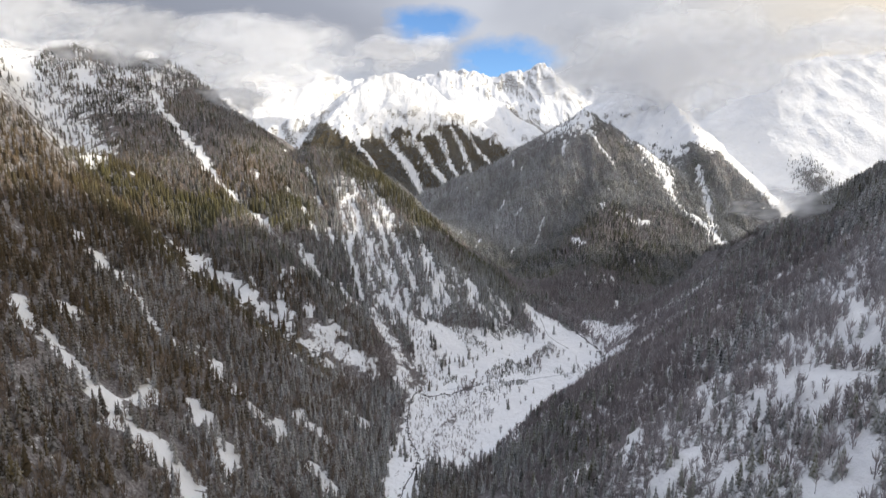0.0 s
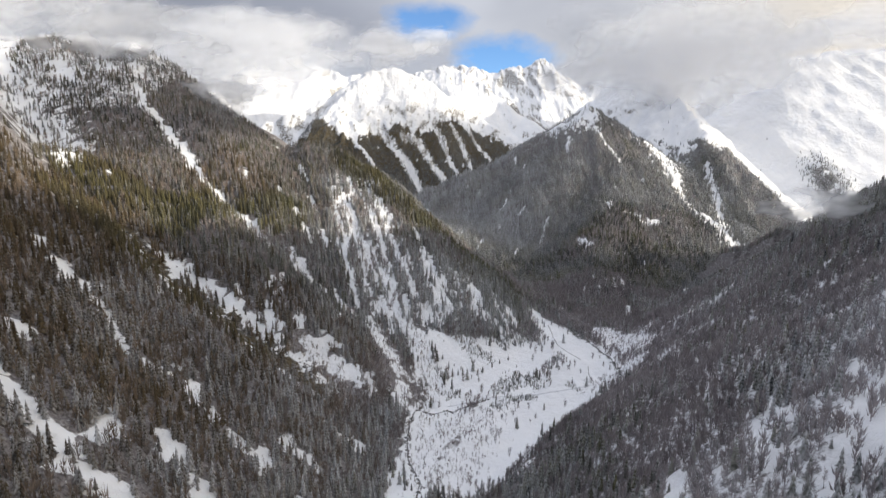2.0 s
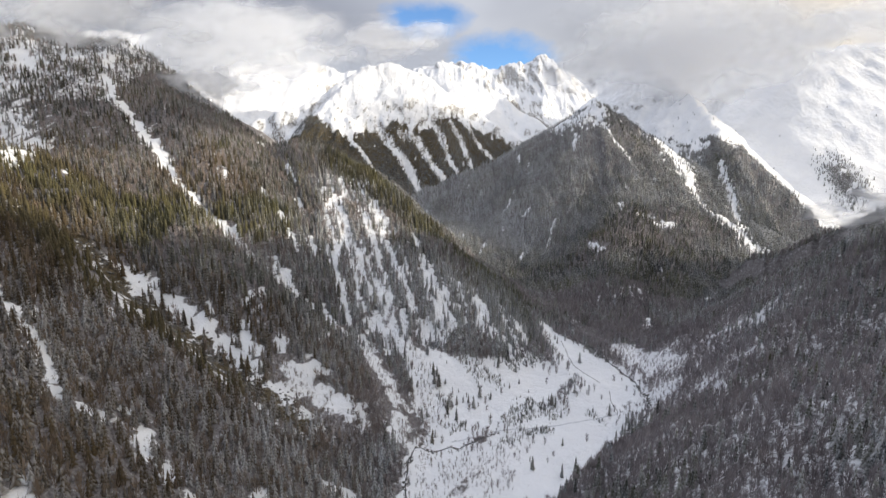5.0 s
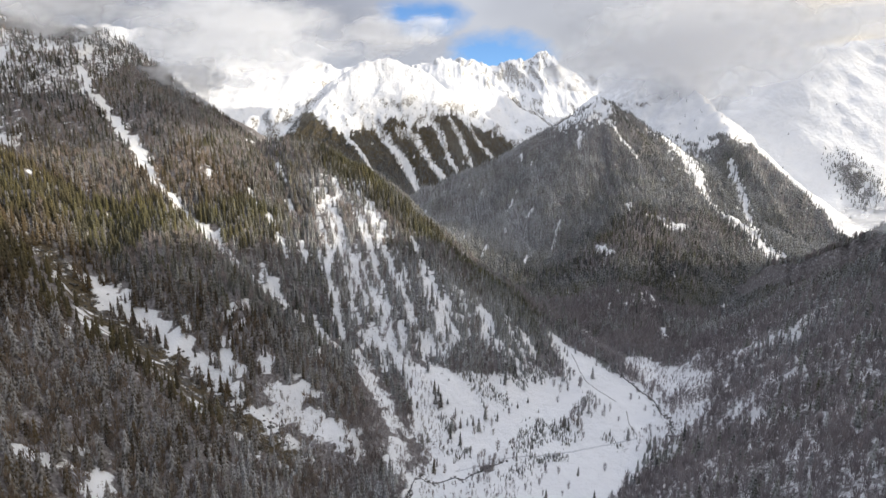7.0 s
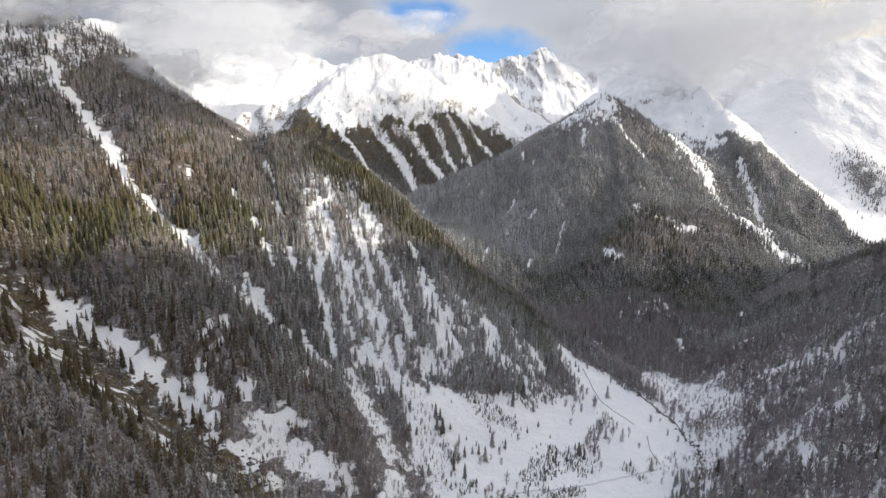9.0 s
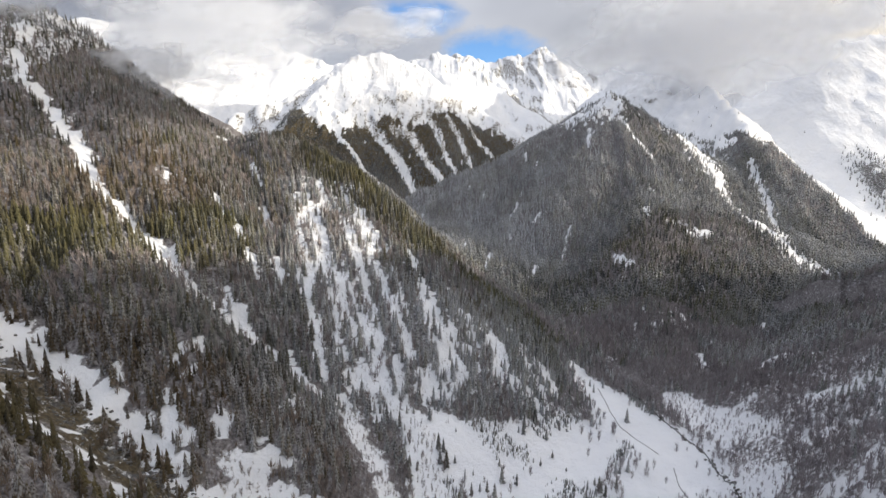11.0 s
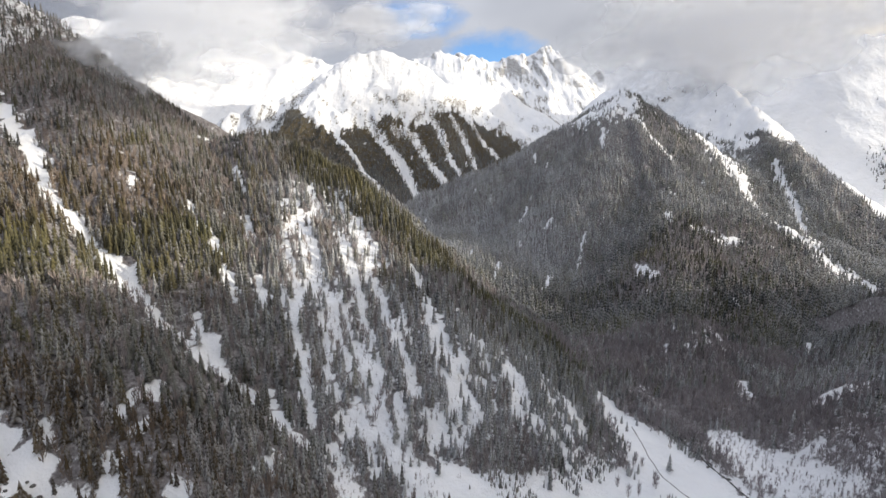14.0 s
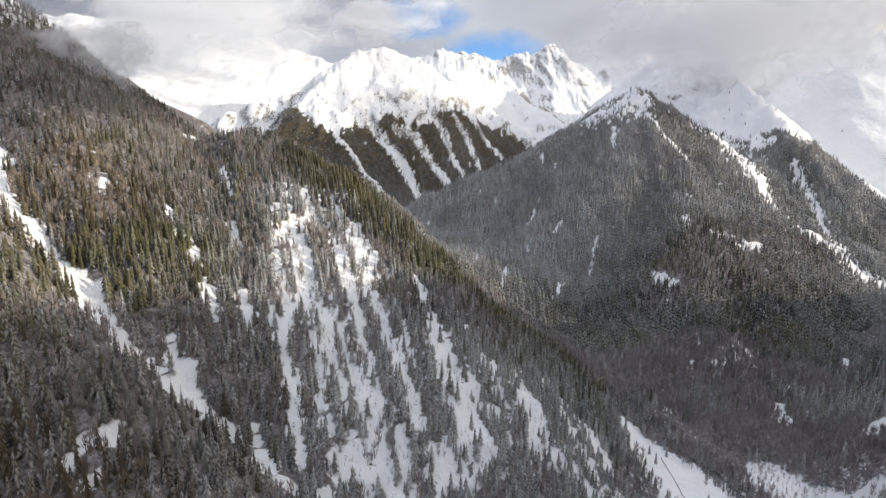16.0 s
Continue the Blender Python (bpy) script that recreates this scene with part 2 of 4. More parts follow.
def valley_floor(x, y):
    base = np.interp(y, [-500, 0, 600, 760, 1000, 1300, 1700, 2100, 2400, 3000, 4500], [-90, -70, -40, -4, 30, 50, 110, 150, 185, 300, 520])
    return base + 3.0 * perlin(x / 90, y / 90, 3) + 0.8 * perlin(x / 22, y / 22, 4)


def crest_height(x, y, nodes, left, right, soft):
    best = np.full(np.shape(x), -1e9)
    for (ax, ay, az_), (bx, by, bz) in zip(nodes, nodes[1:]):
        dx, dy = bx - ax, by - ay
        s = np.clip(((x - ax) * dx + (y - ay) * dy) / (dx * dx + dy * dy), 0, 1)
        px, py = x - ax - s * dx, y - ay - s * dy
        d = np.hypot(px, py)
        fall = np.where(dx * py - dy * px > 0, left, right)
        best = np.maximum(best, az_ + s * (bz - az_) - fall * (np.sqrt(d * d + soft * soft) - soft))
    return best


def smooth_max(a, b, k):
    h = np.clip(0.5 + 0.5 * (a - b) / k, 0, 1)
    return b + (a - b) * h + k * h * (1 - h)


# gullies: nodes (x, y, depth), width
RAVINE = [(-880, 1075, 10), (-780, 975, 30), (-640, 835, 42), (-540, 775, 42), (-420, 733, 32), (-300, 712, 24), (-200, 696, 22), (-110, 678, 16), (-60, 650, 6)]
FACE_GULLY = [(-610, 1120, 4), (-500, 1020, 14), (-400, 938, 18), (-300, 880, 18), (-210, 848, 16), (-150, 820, 12), (-90, 800, 6)]


def carve(x, y, chain, width):
    cut = np.zeros(np.shape(x))
    for (ax, ay, ad), (bx, by, bd) in zip(chain, chain[1:]):
        dx, dy = bx - ax, by - ay
        s = np.clip(((x - ax) * dx + (y - ay) * dy) / (dx * dx + dy * dy), 0, 1)
        d = np.hypot(x - ax - s * dx, y - ay - s * dy)
        cut = np.maximum(cut, (ad + s * (bd - ad)) * np.exp(-(d / width) ** 2))
    return cut


def height(x, y):
    """The height of the ground, in metres."""
    x, y = np.asarray(x, float), np.asarray(y, float)
    wx = x + 22 * fbm(x / 260, y / 260, 11, 3)
    wy = y + 22 * fbm(x / 260, y / 260, 12, 3)
    rock = np.full(np.shape(x), -1e9)
    for nodes, left, right, soft in RIDGES.values():
        rock = smooth_max(rock, crest_height(wx, wy, nodes, left, right, soft), 12.0)
    floor = valley_floor(x, y)
    rock = rock - carve(x, y, RAVINE, 48) - carve(x, y, FACE_GULLY, 30)
    z = smooth_max(rock, floor, 16.0)
    steep = np.clip((z - floor) / 60, 0, 1)
    far = np.clip((y - 1500) / 1500, 0, 1)
    wave = 75 + 75 * far
    ribs = np.maximum(0, 1 - np.abs(fbm(wx / wave, wy / (wave * (1 + 1.8 * far)), 21, 3))) ** 1.6 - 0.5
    crag = np.maximum(0, 1 - np.abs(fbm(x / 46, y / 90, 23, 4, 0.6))) ** 2 - 0.4
    east = np.clip((x - 1150) / 200, 0, 1) * np.clip((y - 1500) / 300, 0, 1)
    white = 1.3 * np.clip((y - 2450) / 150, 0, 1) * np.clip((3400 - y) / 200, 0, 1) * np.clip((800 - x) / 200, 0, 1)
    calm = 1 - 0.8 * east - 0.45 * white
    folds = np.maximum(0, 1 - np.abs(fbm((wx + 0.35 * wy) / 210, wy / 900, 24, 2))) ** 1.3 - 0.55
    folds = east * (9 * folds + 4 * fbm((wx + 0.35 * wy) / 45, wy / 260, 25, 2))
    return z + steep * (folds + (9 + 26 * far) * ribs * calm + 7 * far * crag * calm + 2.0 * fbm(x / 18, y / 18, 31, 2))


def spaced(stops):
    """Positions along an axis: (end, step) pairs from the first end on."""
    out = [float(stops[0][0])]
    for end, step in stops[1:]:
        n = max(1, round((end - out[-1]) / step))
        start = out[-1]
        out += [start + (end - start) * (i + 1) / n for i in range(n)]
    return np.array(out)


XS = spaced([(-3400, 0), (-1800, 40), (-900, 15), (-700, 8), (850, 6), (1300, 8), (2300, 14), (4000, 50)])
YS = spaced([(-600, 0), (100, 30), (1300, 5.5), (2200, 8), (3100, 11), (4700, 18)])


def build_ground():
    gx, gy = np.meshgrid(XS, YS)
    gz = height(gx, gy)
    nx, ny = len(XS), len(YS)
    co = np.stack([gx, gy, gz], -1).reshape(-1, 3)
    i = (np.arange(ny - 1)[:, None] * nx + np.arange(nx - 1)[None, :]).ravel()
    quads = np.stack([i, i + 1, i + 1 + nx, i + nx], -1)
    me = bpy.data.meshes.new("ground")
    me.from_pydata(co, [], quads)
    me.polygons.foreach_set("use_smooth", np.ones(len(quads), bool))
    sx, sy = np.gradient(gz, XS, axis=1), np.gradient(gz, YS, axis=0)
    slope = np.hypot(sx, sy)
    bare = np.clip((slope - 1.05) * 0.9, 0, 0.45) * np.clip((gz - 250) / 200, 0.3, 1)
    high = np.clip((gy - 2250) / 150, 0, 1)
    # rock outcrops; the extra past y 3900 also paints the far peak's shade
    outcrop = np.clip((slope - 0.62) * 0.9 + 0.30 * fbm(gx / 16, gy / 70, 91, 3) + 0.12 * (gy > 3900), 0, 0.56) * (gx < 1250) * np.where(gy < 3300, np.clip(1.2 - (gz - 520) / 330, 0.35, 1.0), 1.0)
    bare = np.maximum(bare, high * outcrop)
    lee = np.clip((gx - 90) / 90, 0, 1) * np.clip((520 - gx) / 90, 0, 1) * np.clip((960 - gy) / 90, 0, 1)
    bare = np.maximum(bare, (0.72 - 0.13 * lee) * cover(gx, gy, gz))
    bank = near_chain(gx, gy, EARTH_BANK, 1.1, 0.8, 89)
    bare = np.maximum(bare, 0.68 * bank)
    me.attributes.new("earth", "FLOAT", "POINT").data.foreach_set("value", np.maximum(0.9 * bank, np.clip((gy - 2100) / 200, 0, 1)).ravel())
    me.attributes.new("bare", "FLOAT", "POINT").data.foreach_set("value", bare.ravel())
    me.materials.append(SNOW)
    return tagged(new("ground", me), "snow-covered mountain valley with steep slopes and peaks", "ground", kind="structure")


# ---- the woods ----
# open snow: chains of (x, y, width) down the slopes
WEST_CHUTES = [
    [(-444, 968, 8), (-416, 952, 9), (-397, 946, 9), (-376, 932, 9), (-356, 923, 10), (-336, 917, 15), (-311, 893, 8), (-294, 881, 8), (-285, 880, 6)], [(-274, 881, 5), (-261, 874, 6), (-249, 867, 6)],
    [(-267, 904, 5), (-256, 888, 6), (-247, 870, 7), (-232, 867, 7), (-219, 866, 7), (-206, 864, 7), (-195, 853, 6)], [(-245, 884, 7), (-238, 876, 7)],
    [(-264, 966, 6), (-254, 953, 8), (-242, 934, 5)], [(-231, 971, 6), (-217, 950, 10), (-210, 935, 5)],
    [(-187, 956, 5), (-172, 916, 7), (-159, 885, 7), (-146, 856, 6)], [(-271, 1064, 6), (-255, 1034, 6)],
    [(-316, 1155, 5), (-290, 1105, 5)], [(-398, 1243, 6), (-390, 1255, 8)],
    [(-66, 1060, 6), (-55, 1043, 9), (-42, 1014, 9), (-36, 988, 6), (-28, 940, 4)], [(-323, 1029, 5), (-313, 1018, 6), (-282, 992, 6), (-275, 981, 4)],
]
WEST_FOOT = [
    [(-191, 874, 5), (-175, 851, 6), (-160, 837, 6), (-144, 836, 6)], [(-252, 789, 7), (-251, 795, 6), (-252, 803, 4)],
    [(-246, 768, 6), (-247, 774, 5)], [(-3, 955, 6), (0, 940, 5)],
    [(-99, 923, 7), (-92, 906, 8), (-98, 884, 8)], [(-147, 945, 5), (-143, 907, 5), (-135, 887, 5)],
    [(-128, 922, 6), (-112, 921, 6)], [(-75, 998, 5), (-64, 957, 5)],
    [(-32, 893, 7), (-25, 885, 11), (-10, 875, 11)], [(-106, 877, 8), (-118, 860, 9), (-81, 864, 11)],
    [(54, 934, 7), (55, 911, 8)], [(14, 936, 6), (31, 932, 5)],
    [(-70, 898, 6), (-66, 874, 7)], [(-214, 1050, 9), (-197, 1096, 9), (-191, 1109, 6)],
    [(-178, 987, 7), (-183, 954, 7)], [(-144, 975, 8), (-135, 968, 7)],
    [(-109, 1072, 5), (-115, 1015, 5)], [(94, 953, 5), (96, 945, 5)],
]
NEAR_CHUTES = [
    [(-398, 444, 7), (-382, 431, 8), (-364, 426, 8), (-352, 425, 8), (-328, 411, 8), (-309, 403, 8), (-293, 402, 9), (-277, 380, 11), (-271, 395, 11), (-252, 390, 15), (-238, 388, 10), (-227, 385, 12), (-211, 374, 12)], [(-434, 600, 8), (-415, 588, 10), (-400, 595, 13), (-388, 583, 7), (-369, 576, 6), (-350, 558, 6), (-322, 530, 5)],
    [(-306, 534, 8), (-290, 539, 9)], [(-269, 547, 10), (-254, 526, 7)],
    [(-379, 476, 9), (-370, 469, 8)], [(-286, 444, 9), (-280, 423, 9)],
    [(-252, 463, 7), (-244, 451, 6)], [(-238, 463, 10), (-228, 445, 8)],
    [(-214, 450, 8), (-199, 412, 9)], [(-217, 517, 7), (-203, 512, 6)],
    [(-187, 520, 9), (-181, 503, 8)], [(-172, 554, 8), (-147, 550, 8)],
    [(-126, 618, 9), (-110, 614, 10)], [(-143, 493, 7), (-120, 482, 9)],
    [(-63, 561, 9), (-53, 523, 8)], [(-241, 530, 6), (-232, 521, 6)],
    [(-465, 620, 8), (-451, 604, 7)],
]
GULLY_TRACK = [
    [(-445, 753, 9), (-435, 755, 8)], [(-406, 766, 9), (-390, 757, 14), (-371, 753, 11), (-340, 748, 9), (-318, 742, 13), (-299, 732, 14), (-292, 726, 8)],
    [(-375, 767, 7), (-369, 761, 7)], [(-410, 738, 6), (-378, 711, 7), (-358, 680, 6)],
    [(-277, 726, 7), (-253, 718, 7), (-228, 707, 9)], [(-201, 720, 10), (-186, 722, 11), (-166, 734, 11)],
    [(-195, 698, 9), (-170, 717, 12), (-148, 716, 12), (-126, 710, 12), (-107, 707, 10)], [(-171, 684, 7), (-212, 689, 6)],
    [(-253, 693, 6), (-230, 686, 6)], [(-263, 791, 5), (-259, 774, 5)],
    [(-260, 751, 5), (-245, 725, 7), (-232, 725, 6)], [(-207, 748, 6), (-206, 736, 5)],
    [(-168, 790, 8), (-162, 807, 7)], [(-125, 842, 8), (-107, 811, 9), (-86, 791, 11), (-65, 759, 12)],
    [(-63, 733, 13), (-67, 713, 13)],
]
WEST_HEIGHTS = [
    [(-960, 1150, 90), (-872, 1088, 62), (-784, 1018, 56), (-719, 969, 64), (-662, 920, 60), (-612, 866, 36)], [(-632, 1122, 9), (-596, 1073, 11), (-560, 1061, 12), (-516, 1032, 15), (-479, 1003, 15), (-444, 968, 12)],
    [(-745, 1172, 22), (-697, 1163, 18)], [(-673, 1188, 22), (-646, 1150, 13)], [(-823, 1166, 26), (-778, 1130, 32)],
]
EAST_GLADES = [
    [(340, 399, 7), (288, 324, 13), (260, 287, 11)], [(276, 349, 9), (254, 339, 11), (221, 299, 12), (204, 300, 7)],
    [(214, 378, 8), (194, 333, 6)], [(159, 377, 7), (139, 332, 8)],
    [(117, 382, 9), (101, 353, 10)], [(167, 291, 11), (146, 283, 9), (137, 284, 9)],
    [(172, 262, 7), (165, 261, 7)], [(236, 276, 9), (219, 264, 8)],
    [(237, 399, 5), (224, 372, 6)], [(218, 234, 6), (196, 207, 6)],
    [(65, 582, 9), (81, 618, 8), (109, 635, 6)],
]
EAST_LINES = [
    [(374, 831, 7), (381, 809, 9), (396, 785, 6), (406, 777, 6), (430, 779, 7), (463, 785, 7)], [(336, 780, 6), (324, 758, 6)],
    [(296, 662, 5), (277, 631, 5)],
]
MID_GLADES = [
    [(457, 1885, 7), (440, 1833, 8)], [(221, 1772, 7), (199, 1738, 8)], [(328, 1595, 4), (292, 1520, 5)], [(371, 1376, 11), (388, 1346, 12)], [(535, 1491, 9), (573, 1492, 10)], [(500, 1547, 8), (492, 1515, 8)], [(123, 1587, 7), (96, 1485, 8)], [(227, 1495, 7), (196, 1420, 8)], [(389, 1055, 8), (376, 1027, 9)],
    [(430, 2005, 50), (485, 1975, 75), (540, 1965, 75)], [(548, 1925, 8), (566, 1850, 9), (598, 1764, 8)], [(572, 1462, 9), (621, 1466, 14)], [(370, 1369, 7), (366, 1366, 6)],
    [(267, 1681, 7), (247, 1658, 7)], [(900, 2400, 260), (838, 2100, 160), (800, 1850, 80), (788, 1710, 26), (803, 1610, 24), (815, 1570, 34), (850, 1479, 54), (887, 1432, 48), (860, 1340, 30)],
    [(951, 1856, 13), (931, 1744, 18), (895, 1640, 26), (860, 1560, 38)], [(1025, 1952, 30), (1010, 1980, 30)],
]
SNOW_GULLIES = [
    [(-433, 2426, 11), (-386, 2332, 13), (-297, 2259, 12), (-189, 2143, 12), (-144, 2161, 13)], [(-356, 2485, 20), (-278, 2467, 24), (-207, 2393, 23), (-142, 2336, 24), (-65, 2200, 23)],
    [(-190, 2468, 20), (-114, 2474, 25), (-59, 2399, 23), (3, 2334, 24)], [(-36, 2583, 21), (8, 2526, 20), (28, 2442, 17), (69, 2381, 15)],
    [(46, 2623, 18), (91, 2575, 20), (138, 2439, 17)], [(109, 2679, 22), (176, 2610, 20), (234, 2588, 21)],
]
MEADOW = [
    [(-46, 838, 16), (-36, 800, 22), (-16, 752, 26), (10, 735, 26)], [(52, 585, 12), (72, 629, 13), (104, 647, 12), (128, 661, 8)],
    [(-15, 840, 20), (15, 820, 40), (78, 814, 54), (155, 855, 57)], [(178, 1010, 12), (185, 985, 18), (209, 924, 39), (241, 837, 58), (254, 755, 35)],
    [(198, 778, 45), (107, 732, 33), (43, 698, 24), (-16, 689, 39), (-36, 630, 26), (-46, 590, 28), (-50, 500, 24)], [(20, 600, 45), (90, 660, 58), (160, 720, 60), (205, 770, 60)], [(306, 845, 18), (320, 850, 14)], [(30, 765, 34), (120, 768, 40)], [(254, 790, 44), (262, 760, 40)], [(300, 935, 26), (318, 875, 26), (330, 830, 18)], [(425, 965, 13), (470, 950, 13)], [(93, 579, 10), (90, 575, 8)],
]


def near_chain(x, y, chains, gain, rough, seed):
    """1 inside the chains, 0 outside, with a ragged edge."""
    wob = np.maximum(0.15, 1 + rough * (fbm(x / 14, y / 14, seed, 3) + 0.6 * fbm(x / 4.5, y / 4.5, seed + 5, 2)))
    inside = np.zeros(np.shape(x))
    for chain in chains:
        for (ax, ay, aw), (bx, by, bw) in zip(chain, chain[1:]):
            dx, dy = bx - ax, by - ay
            s = np.clip(((x - ax) * dx + (y - ay) * dy) / (dx * dx + dy * dy), 0, 1)
            d = np.hypot(x - ax - s * dx, y - ay - s * dy)
            inside = np.maximum(inside, np.clip(1.6 - 1.6 * d / (gain * (aw + s * (bw - aw)) * wob), 0, 1))
    return np.clip(inside * 1.6, 0, 1)


def open_snow(x, y):
    out = near_chain(x, y, MEADOW, 1.0, 0.25, 81)
    out = np.maximum(out, near_chain(x, y, EAST_GLADES + EAST_LINES, 0.85, 1.0, 87))
    for chains, gain, rough in ((WEST_CHUTES + WEST_FOOT, 0.80, 0.7), (NEAR_CHUTES, 0.82, 0.8), (GULLY_TRACK, 0.98, 0.9), (WEST_HEIGHTS + MID_GLADES, 0.70, 1.2)):
        out = np.maximum(out, near_chain(x, y, chains, gain, rough, 82))
    return np.maximum(out, near_chain(x, y, SNOW_GULLIES, 0.8, 0.5, 83))


FACE_ZONE = [[(-190, 1110, 60), (-140, 980, 75), (-80, 900, 80)], [(-20, 940, 70), (50, 955, 60), (95, 935, 45)]]
GULLY_ZONE = [[(-330, 575, 80), (-200, 590, 100), (-110, 520, 80)], [(-330, 420, 60), (-220, 400, 70)], [(-160, 700, 50), (-70, 660, 50)]]
EAST_ZONE = [[(400, 420, 70), (230, 310, 80), (150, 250, 80)]]
BRUSH_ZONE = [[(-20, 660, 60), (60, 665, 60), (110, 700, 40)], [(-120, 690, 40), (-60, 760, 40)], [(300, 900, 60), (330, 800, 40), (280, 680, 40)], [(300, 1000, 40), (420, 960, 30)]]


GROVES = [
    [(86, 763, 14), (116, 785, 18), (139, 777, 15)], [(172, 830, 7), (198, 855, 8)], [(24, 853, 12), (47, 838, 14), (71, 831, 9)], [(94, 867, 7), (138, 895, 9), (158, 912, 6)],
    [(-10, 791, 5), (-5, 778, 5)], [(4, 742, 8), (16, 748, 7)], [(191, 771, 6), (204, 754, 6)], [(237, 957, 6), (246, 916, 5)], [(60, 715, 7), (95, 738, 8), (130, 742, 7)],
]
HIGH_BRUSH = [[(-850, 1090, 60), (-760, 1010, 60), (-690, 940, 55), (-620, 870, 36)], [(-860, 1183, 40), (-740, 1176, 24)]]
# browner woods; the last stretch paints in the mid hill's sunlit belt
WARM_WOOD = [[(-480, 700, 70), (-360, 600, 90), (-260, 640, 60)], [(-420, 480, 90), (-330, 500, 90)], [(-640, 900, 60), (-480, 900, 70), (-380, 1000, 60)], [(-560, 780, 60), (-420, 740, 40)], [(360, 1340, 60), (520, 1420, 90), (720, 1500, 70)]]
# sunlit stretches, painted in as greener, paler spruces with less snow on them
SUNLIT_EDGE = [[(-200, 1185, 45), (-60, 1112, 40), (60, 1090, 34), (155, 1085, 28)], [(-580, 845, 40), (-430, 835, 45), (-300, 965, 45)], [(-500, 720, 30), (-380, 690, 26), (-250, 660, 22)]]
DARK_TAIL = [[(60, 1010, 60), (150, 1010, 50)], [(90, 930, 30), (170, 960, 30)]]
EARTH_BANK = [[(-470, 762, 10), (-430, 748, 15), (-397, 735, 20), (-357, 717, 22), (-309, 704, 24), (-273, 694, 24), (-233, 683, 20), (-165, 668, 16)]]


FROST_BRUSH = [[(0, 640, 34), (45, 685, 30), (80, 705, 20)], [(-45, 710, 26), (-15, 670, 34), (45, 675, 32)], [(-20, 650, 36), (20, 630, 36), (5, 600, 30)], [(-40, 640, 26), (-30, 590, 24)], [(-44, 833, 14), (-34, 798, 18), (-14, 752, 18)], [(-110, 820, 20), (-80, 770, 32), (-50, 720, 34)], [(-200, 715, 20), (-130, 695, 22)], [(230, 775, 16), (262, 735, 26), (290, 770, 22)], [(300, 935, 30), (318, 875, 28), (325, 820, 22), (300, 780, 18)], [(230, 1040, 14), (270, 960, 16)]]


def cover(x, y, z):
    """How likely a tree stands here: 0 open snow, 1 closed wood."""
    west, east = (x < 170) & (y < 1330), (x >= 170) & (y < 1130)
    inner = west & (y > 790)
    across = np.where(inner, 0.91 * x + 0.42 * y, np.where(west, 0.45 * x + 0.9 * y, np.where(east, y - 0.3 * x, x - 0.2 * y)))
    along = np.where(inner, 0.42 * x - 0.91 * y, np.where(west, 0.9 * x - 0.45 * y, np.where(east, x, y)))
    streak = np.where(east, fbm(x / 28, y / 28, 56, 3), fbm(across / 12, along / 80, 51, 3)) + 0.25 * fbm(x / 120, y / 120, 55, 2)
    face = near_chain(x, y, FACE_ZONE, 1.0, 0.3, 84)
    thin = near_chain(x, y, EAST_ZONE, 1.0, 0.3, 85)
    limit = np.where(west, 1.05, np.where(east & (y > 900), 1.0, 0.62)) - 0.08 * thin - 0.02 * near_chain(x, y, GULLY_ZONE, 1.0, 0.3, 86) + 0.32 * (y > 1200)
    c = np.where(streak > limit, 0.10, 0.95 - 0.08 * thin - 0.12 * face)
    strips = fbm(across / 12, along / 190, 58, 2, 0.6) + 0.25 * fbm(x / 22, y / 22, 97, 2)
    c = np.where(face > 0.4, np.where(strips > 0.06, 0.13, 0.88), c)
    treeline = np.full(np.shape(x), 640.0)
    specks = 0.16 * (fbm(x / 18, y / 70, 59, 2) > 0.35) * np.clip(1 - (z - 430) / 170, 0, 1) * (y > 2150) * (y < 3000)
    tongues = np.interp(x, [-700, -622, -560, -500, -440, -400, -350, -324, -265, -216, -148, -59, -13, 61, 132, 187, 287, 337, 420],
                        [250, 560, 520, 480, 440, 425, 470, 490, 470, 516, 470, 480, 525, 545, 492, 480, 445, 410, 340])
    treeline = np.where(y > 2150, tongues + 30 * fbm(x / 22, y / 60, 53, 2), treeline)
    treeline = np.where((x > 850) & (y > 1400), 390 + 60 * fbm(x / 50, y / 200, 54, 3), treeline)
    c = np.where(z > treeline, 0.008 + specks, c)
    c = np.where(x < -540, c * (1 - 0.30 * np.clip((z - 480) / 90, 0, 1) * (streak > 0.0)), c)
    ledge = np.interp(y, [1500, 1650, 1800, 1950, 2020, 2300], [1185, 1180, 1160, 1095, 1045, 1045])
    clump = np.clip(1.5 - np.hypot((x - 1575) / 60, (y - 2090) / 110), 0, 1) * (fbm(x / 30, y / 30, 57, 2) > -0.5)
    c = np.where((y > 1400) & (x > ledge), 0.85 * clump, c)
    c = np.where((x < -600) & (z > 440), np.minimum(c, 0.75), c)
    c = c * (1 - np.where(east & (x < 450) & (y < 600), 0.86, 0.98) * open_snow(x, y)) + 0.002
    c = np.maximum(c, 0.46 * near_chain(x, y, FROST_BRUSH, 1.0, 0.5, 90))
    c = np.maximum(c, 0.36 * near_chain(x, y, HIGH_BRUSH, 1.0, 0.5, 93))
    grove = near_chain(x, y, GROVES, 1.0, 0.8, 88)
    c = np.maximum(c, 0.06 * grove)
    return c * (1 - 0.75 * near_chain(x, y, EARTH_BANK, 0.9, 0.9, 92))


def in_stretch(x, y):
    """The stretch of the eastern slope whose trees stand as single things."""
    return (x > 95) & (x < 290) & (y > 165) & (y < 400) & (y < 640 - 1.1 * x)


def in_west_stretch(x, y):
    """The stretch of the western slope whose trees stand as single things."""
    return (x > -285) & (x < -195) & (y > 790) & (y < 865)


